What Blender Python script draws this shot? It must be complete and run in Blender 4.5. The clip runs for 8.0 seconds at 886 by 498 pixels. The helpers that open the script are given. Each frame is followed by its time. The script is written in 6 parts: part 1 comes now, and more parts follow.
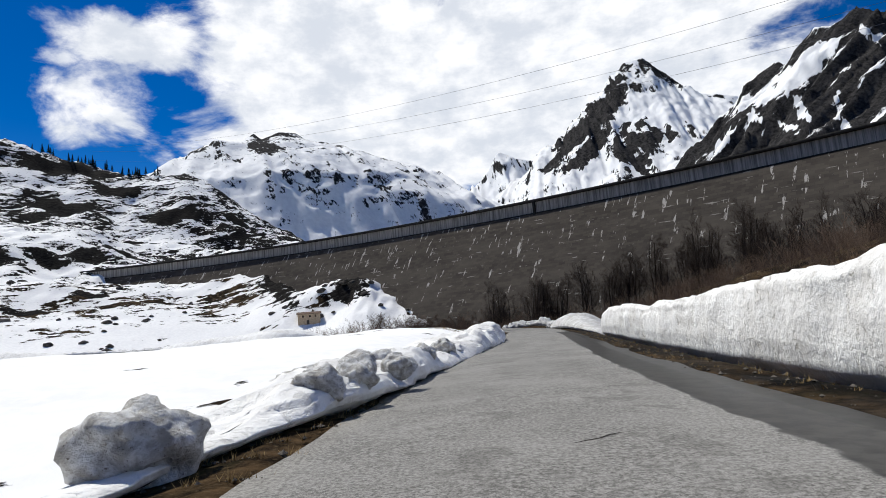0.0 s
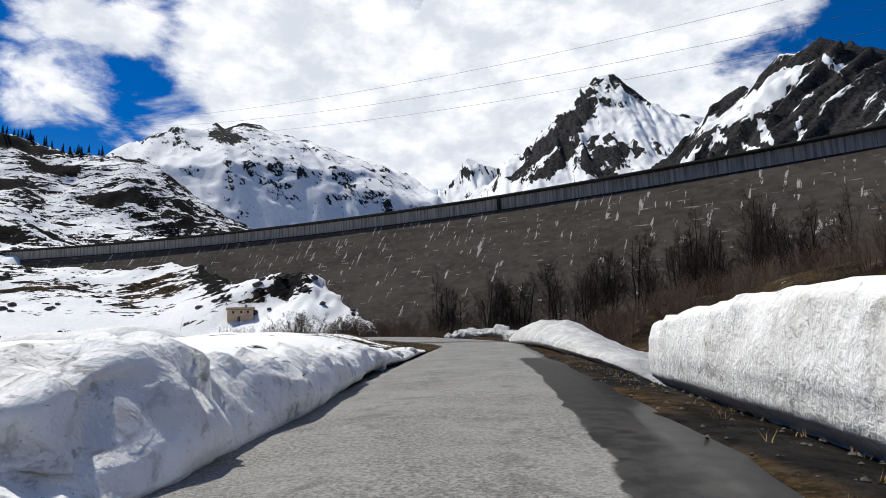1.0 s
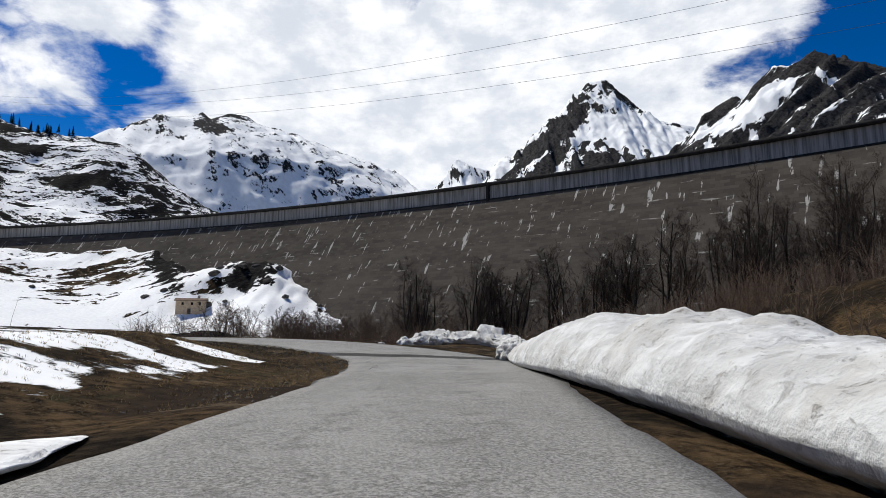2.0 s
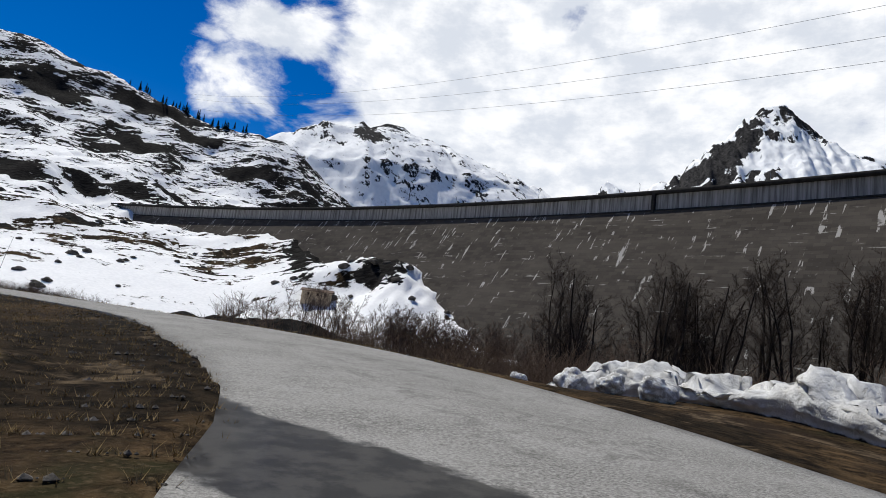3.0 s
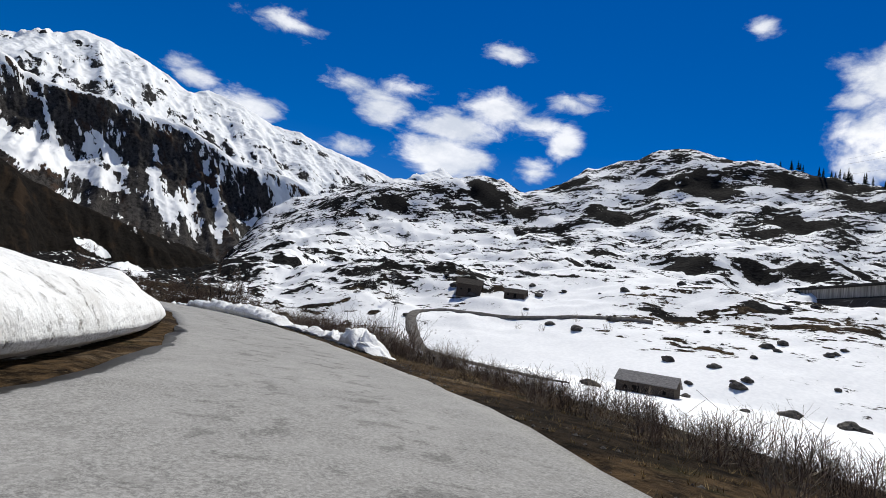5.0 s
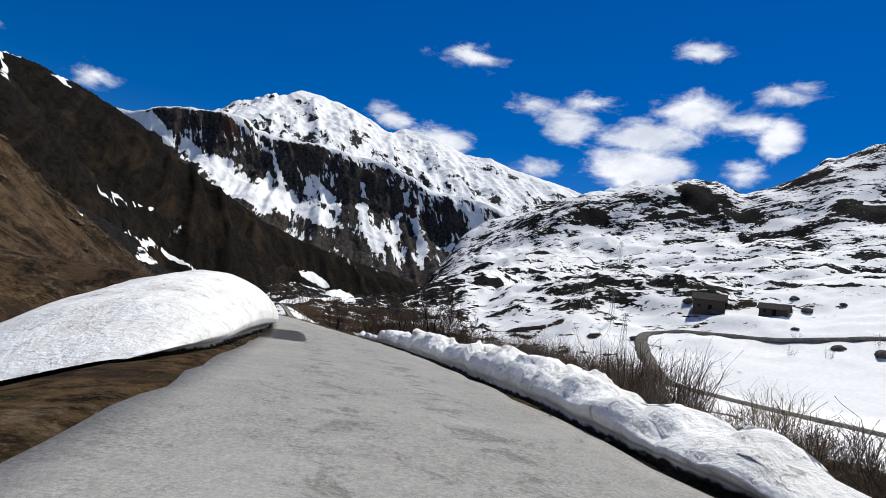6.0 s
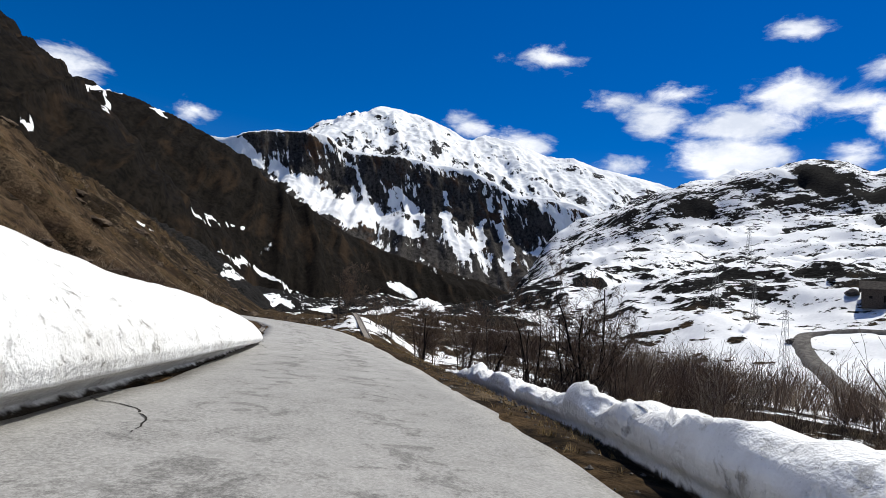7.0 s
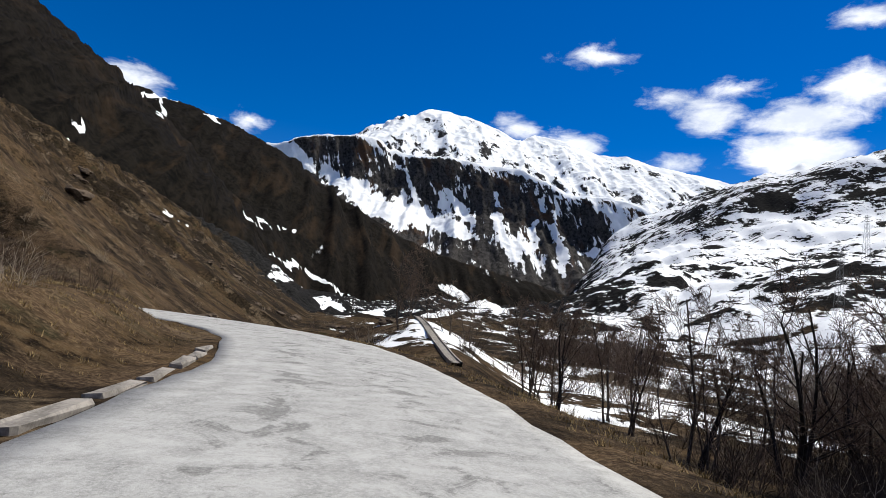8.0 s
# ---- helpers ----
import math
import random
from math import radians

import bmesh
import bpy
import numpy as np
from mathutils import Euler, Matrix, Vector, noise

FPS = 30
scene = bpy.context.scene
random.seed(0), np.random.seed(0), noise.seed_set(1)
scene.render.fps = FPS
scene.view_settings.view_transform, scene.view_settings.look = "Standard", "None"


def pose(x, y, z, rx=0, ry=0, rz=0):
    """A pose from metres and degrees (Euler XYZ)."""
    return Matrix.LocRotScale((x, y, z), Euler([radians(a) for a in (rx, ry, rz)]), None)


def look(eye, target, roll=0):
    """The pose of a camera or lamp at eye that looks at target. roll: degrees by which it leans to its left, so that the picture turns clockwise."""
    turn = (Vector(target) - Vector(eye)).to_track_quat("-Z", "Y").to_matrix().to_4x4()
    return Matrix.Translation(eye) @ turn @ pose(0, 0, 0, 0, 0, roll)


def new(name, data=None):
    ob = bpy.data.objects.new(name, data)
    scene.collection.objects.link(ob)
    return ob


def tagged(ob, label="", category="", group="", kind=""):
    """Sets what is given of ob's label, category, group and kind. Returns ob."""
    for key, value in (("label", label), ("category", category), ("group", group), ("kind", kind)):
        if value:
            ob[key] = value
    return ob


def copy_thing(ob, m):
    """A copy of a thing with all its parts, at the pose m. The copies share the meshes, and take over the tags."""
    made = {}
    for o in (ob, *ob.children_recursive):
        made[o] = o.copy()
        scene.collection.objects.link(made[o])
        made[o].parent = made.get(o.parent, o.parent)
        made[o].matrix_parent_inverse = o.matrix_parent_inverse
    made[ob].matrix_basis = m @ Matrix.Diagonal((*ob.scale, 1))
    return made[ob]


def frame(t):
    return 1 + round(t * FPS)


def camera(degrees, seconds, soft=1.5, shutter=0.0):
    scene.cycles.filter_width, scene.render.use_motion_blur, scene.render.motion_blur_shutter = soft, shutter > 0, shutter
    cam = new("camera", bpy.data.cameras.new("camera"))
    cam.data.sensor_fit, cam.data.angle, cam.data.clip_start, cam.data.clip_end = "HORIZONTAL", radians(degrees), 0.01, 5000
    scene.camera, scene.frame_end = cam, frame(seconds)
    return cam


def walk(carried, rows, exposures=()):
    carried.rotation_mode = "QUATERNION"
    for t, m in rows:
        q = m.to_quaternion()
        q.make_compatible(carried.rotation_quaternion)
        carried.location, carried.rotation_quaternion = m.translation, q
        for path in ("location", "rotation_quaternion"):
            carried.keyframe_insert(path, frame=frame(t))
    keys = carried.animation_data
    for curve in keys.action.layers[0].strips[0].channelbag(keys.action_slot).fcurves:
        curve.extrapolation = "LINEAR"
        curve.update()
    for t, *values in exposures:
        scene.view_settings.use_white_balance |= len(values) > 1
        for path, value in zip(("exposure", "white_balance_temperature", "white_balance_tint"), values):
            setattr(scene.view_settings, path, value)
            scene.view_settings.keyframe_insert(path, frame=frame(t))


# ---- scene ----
cam = camera(73.6, 8.0, soft=0.8)
# seconds, eye x, y, z, yaw, pitch, roll
PATH = [
    (0.0, 0.0, 0.0, 1.25, 0.0, 7.0, 4.48),
    (0.5, 2.9, 14.5, 1.10, -2.32, 7.13, 3.04),
    (1.0, 5.31, 29.23, 1.02, -3.8, 7.21, 1.95),
    (2.5, 10.75, 73.0, 0.48, -4.97, 7.5, -0.78),
    (3.0, 9.24, 86.3, 0.34, 7.21, 8.27, -7.15),
    (3.5, 3.4, 99.1, 0.75, 25.35, 8.18, -9.53),
    (4.0, -6.16, 108.5, 0.87, 42.85, 8.26, -9.27),
    (4.5, -17.5, 114.6, 0.92, 55.19, 8.18, -8.3),
    (5.0, -31.0, 120.2, 1.0, 65.84, 8.28, -9.04),
    (6.5, -76.4, 121.8, 1.3, 90.79, 7.17, -7.39),
    (7.0, -89.9, 119.5, 1.15, 93.46, 7.07, -6.49),
    (7.5, -102.3, 116.6, 0.95, 95.8, 6.78, -5.76),
    (8.0, -115.1, 112.6, 0.95, 98.32, 6.82, -6.44),
]
walk(cam, [(t, pose(x, y, z, 90 + pitch, roll, yaw)) for t, x, y, z, yaw, pitch, roll in PATH],
     exposures=[(0.0, 0.12), (3.0, 0.12), (4.0, 0.13), (5.0, 0.11), (6.5, 0.22), (7.2, 0.34), (8.0, 0.45)])

# ---- light ----
SUN_AZ, SUN_EL = 50.0, 57.0     # degrees to the left of +y, and above the ground
world = bpy.data.worlds.new("sky")
scene.world = world
world.use_nodes = True
sun_way = Vector((-math.sin(radians(SUN_AZ)) * math.cos(radians(SUN_EL)), math.cos(radians(SUN_AZ)) * math.cos(radians(SUN_EL)), math.sin(radians(SUN_EL))))
lamp = bpy.data.lights.new("sun", "SUN")
lamp.energy, lamp.angle, lamp.color = 4.0, radians(0.6), (0.985, 0.965, 0.88)
sun = new("sun", lamp)
sun.matrix_world = look(sun_way * 50, (0, 0, 0))


def direction(az, el):
    a, e = radians(az), radians(el)
    return Vector((-math.sin(a) * math.cos(e), math.cos(a) * math.cos(e), math.sin(e)))


class Nodes:
    """A short way to write node trees."""

    def __init__(self, tree):
        self.tree = tree

    def add(self, kind, **inputs):
        n = self.tree.nodes.new(kind)
        for key, value in inputs.items():
            self.put(n, key, value)
        return n

    def put(self, n, key, value):
        slot = n.inputs[int(key[1:])] if key[0] == "i" and key[1:].isdigit() else n.inputs[key.replace("_", " ")]
        if isinstance(value, bpy.types.NodeSocket):
            self.tree.links.new(value, slot)
        else:
            slot.default_value = value

    def math(self, op, a, b=0.0, c=0.0, clamp=False):
        n = self.add("ShaderNodeMath", i0=a, i1=b, i2=c)
        n.operation, n.use_clamp = op, clamp
        return n.outputs[0]

    def noise(self, vec, scale, detail=4.0, rough=0.55, dist=0.0):
        n = self.add("ShaderNodeTexNoise", Vector=vec, Scale=scale, Detail=detail, Roughness=rough, Distortion=dist)
        return n.outputs[0]

    def step(self, x, lo, hi):
        n = self.add("ShaderNodeMapRange", Value=x, From_Min=lo, From_Max=hi)
        n.interpolation_type = "SMOOTHSTEP"
        return n.outputs[0]

    def mix(self, fac, a, b):
        n = self.tree.nodes.new("ShaderNodeMix")
        n.data_type = "RGBA"
        for slot, value in ((n.inputs[0], fac), (n.inputs[6], a), (n.inputs[7], b)):
            if isinstance(value, bpy.types.NodeSocket):
                self.tree.links.new(value, slot)
            else:
                slot.default_value = value
        return n.outputs[2]

    def stretch(self, vec, scale, rot=(0, 0, 0)):
        n = self.add("ShaderNodeMapping", Vector=vec, Scale=scale, Rotation=[radians(a) for a in rot])
        return n.outputs[0]


def build_sky():
    N = Nodes(world.node_tree)
    world.node_tree.nodes.clear()
    sky = N.add("ShaderNodeTexSky")
    sky.sky_type, sky.sun_disc = "NISHITA", False
    sky.sun_elevation, sky.sun_rotation = radians(SUN_EL), radians(-SUN_AZ)
    sky.altitude, sky.air_density, sky.dust_density, sky.ozone_density = 1800, 1.0, 0.3, 2.5
    way = N.add("ShaderNodeTexCoord").outputs["Generated"]
    xyz = N.add("ShaderNodeSeparateXYZ", Vector=way)
    az = N.math("MULTIPLY", N.math("ARCTAN2", N.math("MULTIPLY", xyz.outputs[0], -1.0), xyz.outputs[1]), 57.2958)
    el = N.math("MULTIPLY", N.math("ARCSINE", xyz.outputs[2]), 57.2958)
    chart = N.add("ShaderNodeCombineXYZ", X=az, Y=N.math("MULTIPLY", el, 1.7)).outputs[0]

    def inside(cloud):
        """How many degrees a direction lies inside an oval cloud."""
        a0, e0, rx, ry = cloud
        u, w = N.math("DIVIDE", N.math("SUBTRACT", az, a0), rx), N.math("DIVIDE", N.math("SUBTRACT", el, e0), ry)
        q = N.math("SQRT", N.math("ADD", N.math("MULTIPLY", u, u), N.math("MULTIPLY", w, w)))
        return N.math("MULTIPLY", N.math("SUBTRACT", 1.0, q), ry)

    def all_of(clouds):
        f = -9.0
        for c in clouds:
            f = N.math("SMOOTH_MAX", f, inside(c), 0.5)
        return f

    wide = N.noise(chart, 0.11, 9.0, 0.6, 0.3)
    body = all_of(((2, 22, 20, 11), (26.4, 25.9, 5.4, 2.2), (29.0, 19.6, 4.0, 2.4), (19, 18, 7, 3.2), (13, 27.5, 8, 6), (-20, 31, 21, 13), (6, 35, 19, 8), (-20, 17, 19, 6), (-75, 30, 25, 9), (170, 35, 30, 10)))
    dens = N.step(N.math("ADD", body, N.math("MULTIPLY", N.math("SUBTRACT", wide, 0.5), 11.0)), -0.9, 1.5)
    fine = N.noise(N.stretch(chart, (0.8, 1.0, 1.0)), 0.34, 8.0, 0.62, 0.3)
    small = all_of(((86, 25.5, 2.7, 0.8), (79, 22, 1.8, 0.8), (75.4, 20.4, 2.9, 1.4), (73.3, 22.5, 2.0, 0.7), (68.1, 19.7, 4.2, 1.5), (68.5, 16.9, 4.7, 2.2), (64, 22.1, 3.2, 1.5), (60, 20.9, 2.9, 1.0), (56.8, 19.8, 1.7, 1.6), (59.5, 16.8, 1.5, 1.0),
                    (56.5, 23.3, 1.7, 0.8), (63.8, 27, 1.8, 0.7), (39.8, 29.7, 0.8, 0.5), (88, 17.6, 3.0, 1.2), (93, 19.0, 1.8, 1.0), (129, 17.1, 2.6, 1.0), (118.9, 16, 1.3, 0.6), (78.3, 16.2, 1.6, 0.6), (32.3, 23.6, 1.3, 0.6)))
    dens = N.math("MAXIMUM", dens, N.math("MULTIPLY", N.step(N.math("ADD", small, N.math("MULTIPLY", N.math("SUBTRACT", fine, 0.5), 3.2)), -0.45, 0.9), 0.9))
    lit = N.noise(chart, 0.16, 6.0, 0.6)
    cloud = N.mix(N.step(lit, 0.35, 0.66), (9.6, 10.2, 11.2, 1), (14.4, 14.5, 14.7, 1))
    deep = N.add("ShaderNodeHueSaturation", Hue=0.513, Saturation=1.5, Value=1.05, Color=sky.outputs[0]).outputs[0]
    colour = N.mix(N.math("MULTIPLY", dens, 0.97), deep, cloud)
    back = N.add("ShaderNodeBackground", Color=colour, Strength=0.07)
    out = N.add("ShaderNodeOutputWorld")
    world.node_tree.links.new(back.outputs[0], out.inputs["Surface"])


build_sky()


# ---- materials ----
def material(name):
    m = bpy.data.materials.new(name)
    m.use_nodes = True
    m.node_tree.nodes.clear()
    N = Nodes(m.node_tree)
    out = N.add("ShaderNodeOutputMaterial")
    p = N.add("ShaderNodeBsdfPrincipled")
    p.inputs["Specular IOR Level"].default_value = 0.02
    m.node_tree.links.new(p.outputs[0], out.inputs["Surface"])
    return m, N, p


def relief(N, p, height, strength, distance):
    b = N.add("ShaderNodeBump", Height=height, Strength=strength, Distance=distance)
    N.put(p, "Normal", b.outputs[0])


def place(N):
    return N.add("ShaderNodeNewGeometry").outputs["Position"]


def steep(N):
    """How upright the surface is: 1 for level ground."""
    return N.add("ShaderNodeSeparateXYZ", Vector=N.add("ShaderNodeNewGeometry").outputs["Normal"]).outputs[2]


def plain(name, colour, rough=0.8, vary=0.3, scale=4.0, metal=0.0, bump=0.3, depth=0.02):
    m, N, p = material(name)
    v = N.add("ShaderNodeTexCoord").outputs["Object"]
    a, b = N.noise(v, scale, 5.0), N.noise(v, scale * 9, 3.0)
    dark, light = [(c * (1 - vary)) for c in colour], [min(1, c * (1 + vary)) for c in colour]
    k = N.math("ADD", N.math("MULTIPLY", a, 0.65), N.math("MULTIPLY", b, 0.35))
    N.put(p, "Base Color", N.mix(N.step(k, 0.35, 0.65), (*dark, 1), (*light, 1)))
    N.put(p, "Roughness", rough)
    N.put(p, "Metallic", metal)
    relief(N, p, k, bump, depth)
    return m


SNOW = (0.80, 0.815, 0.84, 1)


def snow_rock(name, scale, base, steepness, rock, rock2, fall=0.3, soil=None, edge=0.03, crisp=0.35):
    """Rock under broken snow, streaked down the fall line. base: how far the snow covers it, steepness: how much steep parts shed it, fall: how drawn out the streaks are, crisp: how much fine detail breaks their edges."""
    m, N, p = material(name)
    v = place(N)
    run, cov = N.add("ShaderNodeAttribute"), N.add("ShaderNodeAttribute")
    run.attribute_name, cov.attribute_name = "run", "snow"
    z = N.add("ShaderNodeSeparateXYZ", Vector=v).outputs[2]
    w = N.add("ShaderNodeCombineXYZ", X=run.outputs["Fac"], Y=N.math("MULTIPLY", z, fall)).outputs[0]
    a = N.noise(w, scale, 11.0, 0.68, 0.35)
    b = N.noise(v, scale * 0.3, 4.0, 0.5)
    thin = N.noise(N.stretch(w, (1.0, 0.6, 1.0)), scale * 4.5, 6.0, 0.6, 0.2)
    k = N.math("ADD", N.math("ADD", a, N.math("MULTIPLY", b, 0.7)), N.math("MULTIPLY", thin, crisp))
    k = N.math("ADD", k, N.math("MULTIPLY", N.math("SUBTRACT", steep(N), 0.85), steepness))
    s = N.step(N.math("ADD", N.math("ADD", k, cov.outputs["Fac"]), base), 1.02 - edge, 1.02 + edge)
    fine = N.noise(v, scale * 6, 7.0, 0.65)
    ground = N.mix(N.step(N.math("ADD", N.math("MULTIPLY", fine, 0.6), N.math("MULTIPLY", thin, 0.4)), 0.36, 0.64), rock, rock2)
    if soil:
        ground = N.mix(N.step(N.noise(w, scale * 0.7, 9.0, 0.66, 0.5), 0.52, 0.66), ground, N.mix(fine, [c * 0.4 for c in soil[:3]] + [1], soil))
    snow = N.mix(N.step(N.noise(w, scale * 2.5, 5.0), 0.3, 0.7), (0.80, 0.802, 0.805, 1), (0.90, 0.90, 0.895, 1))
    N.put(p, "Base Color", N.mix(s, ground, snow))
    N.put(p, "Roughness", N.math("MULTIPLY_ADD", s, -0.3, 0.92))
    h = N.math("ADD", N.math("MULTIPLY", s, 0.35), N.math("ADD", N.math("MULTIPLY", fine, 0.5), N.math("MULTIPLY", thin, 0.6)))
    relief(N, p, h, 0.75, 0.05 / scale)
    return m


def ground_material():
    """Snow, brown turf and bare rock in patches, by the ground's own cover."""
    m, N, p = material("alpine_ground")
    v = place(N)
    at = N.add("ShaderNodeAttribute")
    at.attribute_name = "snow"
    rk = N.add("ShaderNodeAttribute")
    rk.attribute_name = "rock"
    lie = N.stretch(N.stretch(N.stretch(v, (1, 1, 1), (0, 0, -33)), (1, 1, 1), (0, 13, 0)), (0.42, 1.0, 1.7))
    wide = N.noise(lie, 0.042, 10.0, 0.66, 0.7)
    patch = N.noise(v, 0.35, 6.0, 0.6, 0.3)
    mid = N.noise(lie, 0.15, 9.0, 0.66, 0.5)
    crowd = N.noise(v, 0.0075, 3.0, 0.5)
    far = N.math("ADD", N.math("MULTIPLY", N.math("SUBTRACT", wide, 0.5), 2.2), N.math("MULTIPLY", N.math("SUBTRACT", mid, 0.5), 1.9))
    far = N.math("ADD", far, N.math("MULTIPLY", N.math("SUBTRACT", crowd, 0.5), -0.9))
    near = N.math("MULTIPLY", N.math("SUBTRACT", patch, 0.5), 0.9)
    up = steep(N)
    shed = N.math("MULTIPLY", N.math("SUBTRACT", up, 0.93), 1.0)
    k = N.math("ADD", N.math("ADD", at.outputs["Fac"], far), N.math("ADD", near, shed))
    s = N.step(k, 0.47, 0.53)
    fine = N.noise(v, 2.6, 8.0, 0.65)
    tuft = N.noise(N.stretch(v, (1, 1, 0.3)), 14.0, 4.0, 0.6)
    turf = N.mix(N.step(fine, 0.35, 0.65), (0.0099, 0.0068, 0.0043, 1), (0.0837, 0.0533, 0.0273, 1))
    turf = N.mix(N.step(N.noise(v, 0.6, 4.0), 0.55, 0.7), turf, (0.0285, 0.026, 0.0124, 1))
    turf = N.mix(N.step(tuft, 0.5, 0.75), turf, (0.0899, 0.0651, 0.0372, 1))
    turf = N.mix(N.step(N.noise(v, 0.16, 6.0, 0.6), 0.5, 0.62), turf, N.mix(fine, (0.0112, 0.0081, 0.0062, 1), (0.0384, 0.026, 0.0174, 1)))
    heath = N.noise(N.stretch(v, (1.0, 0.6, 0.6)), 0.075, 7.0, 0.66, 0.8)
    turf = N.mix(N.math("MULTIPLY", N.step(heath, 0.46, 0.53), 0.9), turf, N.mix(N.step(fine, 0.4, 0.6), (0.0062, 0.005, 0.0037, 1), (0.0223, 0.0161, 0.0105, 1)))
    turf = N.mix(N.math("MULTIPLY", N.step(N.noise(v, 0.24, 7.0, 0.68, 0.6), 0.555, 0.60), 0.8), turf, N.mix(N.step(fine, 0.35, 0.65), (0.031, 0.0229, 0.0155, 1), (0.1364, 0.0992, 0.062, 1)))
    sd = N.add("ShaderNodeAttribute")
    sd.attribute_name = "straw"
    blond = N.step(N.noise(v, 0.45, 8.0, 0.68, 0.5), 0.40, 0.60)
    russet = N.mix(N.step(tuft, 0.42, 0.62), (0.055, 0.034, 0.021, 1), (0.175, 0.118, 0.068, 1))
    turf = N.mix(N.math("MULTIPLY", N.math("MULTIPLY", blond, sd.outputs["Fac"]), 0.55), turf, russet)
    grain = N.noise(lie, 0.6, 8.0, 0.68, 0.4)
    stone = N.mix(N.step(N.math("ADD", N.math("MULTIPLY", fine, 0.3), N.math("MULTIPLY", grain, 0.7)), 0.40, 0.62), (0.004, 0.004, 0.004, 1), (0.027, 0.025, 0.0235, 1))
    base = N.mix(N.step(N.math("ADD", rk.outputs["Fac"], N.math("MULTIPLY", N.math("SUBTRACT", N.noise(v, 0.12, 5.0), 0.5), 0.9)), 0.4, 0.6), turf, stone)
    snow = N.mix(N.step(N.noise(v, 0.8, 6.0), 0.35, 0.7), (0.84, 0.84, 0.838, 1), (0.915, 0.912, 0.905, 1))
    N.put(p, "Base Color", N.mix(s, base, snow))
    N.put(p, "Roughness", N.math("MULTIPLY_ADD", s, -0.3, 0.92))
    bare = N.math("SUBTRACT", 1.0, N.math("MULTIPLY", s, 0.8))
    relief(N, p, N.math("ADD", N.math("MULTIPLY", s, 0.4), N.math("MULTIPLY", bare, N.math("ADD", N.math("MULTIPLY", heath, 5.0), N.math("ADD", N.math("MULTIPLY", fine, 0.8), N.math("MULTIPLY", tuft, 0.3))))), 0.9, 0.14)
    return m


def asphalt_material():
    m, N, p = material("old_asphalt")
    v = place(N)
    grit = N.math("ADD", N.math("MULTIPLY", N.noise(v, 24.0, 3.0, 0.7), 0.55), N.math("MULTIPLY", N.noise(v, 75.0, 3.0, 0.7), 0.45))
    spots = N.noise(v, 3.2, 6.0, 0.65)
    wide = N.noise(v, 0.5, 5.0, 0.6)
    track = N.noise(v, 1.5, 8.0, 0.72, 0.8)
    wheel = N.add("ShaderNodeAttribute")
    wheel.attribute_name = "wheel"
    c = N.mix(N.step(grit, 0.37, 0.63), (0.085, 0.081, 0.075, 1), (0.325, 0.315, 0.297, 1))
    c = N.mix(N.math("MULTIPLY", N.step(spots, 0.56, 0.66), 0.45), c, (0.095, 0.090, 0.084, 1))
    c = N.mix(N.math("MULTIPLY", N.step(wide, 0.4, 0.65), 0.3), c, (0.34, 0.33, 0.312, 1))
    # lighter asphalt colour where the road's own mask asks for it
    dry = N.add("ShaderNodeAttribute")
    dry.attribute_name = "paler"
    c = N.mix(N.math("MULTIPLY", dry.outputs["Fac"], N.math("MULTIPLY_ADD", N.step(N.math("ADD", track, N.math("MULTIPLY", grit, 0.6)), 0.6, 0.95), -0.5, 1.0)), c, N.mix(N.step(N.math("ADD", N.math("MULTIPLY", grit, 0.5), N.math("MULTIPLY", spots, 0.5)), 0.36, 0.6), (0.30, 0.29, 0.275, 1), (0.47, 0.455, 0.43, 1)))
    worn = N.step(N.math("ADD", track, N.math("MULTIPLY", wheel.outputs["Fac"], 0.11)), 0.60, 0.68)
    c = N.mix(N.math("MULTIPLY", worn, 0.55), c, N.mix(N.step(grit, 0.4, 0.6), (0.075, 0.071, 0.066, 1), (0.16, 0.153, 0.143, 1)))
    at = N.add("ShaderNodeAttribute")
    at.attribute_name = "wet"
    wet = N.step(N.math("ADD", at.outputs["Fac"], N.math("MULTIPLY", N.math("SUBTRACT", N.noise(v, 0.7, 6.0, 0.62), 0.5), 0.75)), 0.46, 0.53)
    N.put(p, "Base Color", N.mix(wet, c, N.mix(N.step(spots, 0.4, 0.6), (0.022, 0.021, 0.020, 1), (0.050, 0.047, 0.043, 1))))
    N.put(p, "Roughness", N.math("MULTIPLY_ADD", wet, -0.6, 0.9))
    N.put(p, "IOR", N.math("MULTIPLY_ADD", wet, -0.38, 1.5))
    N.put(p, "Specular IOR Level", N.math("MULTIPLY_ADD", wet, 0.25, 0.15))
    relief(N, p, N.math("ADD", grit, N.math("MULTIPLY", spots, 0.6)), N.math("MULTIPLY_ADD", wet, -0.57, 0.6), 0.012)
    return m


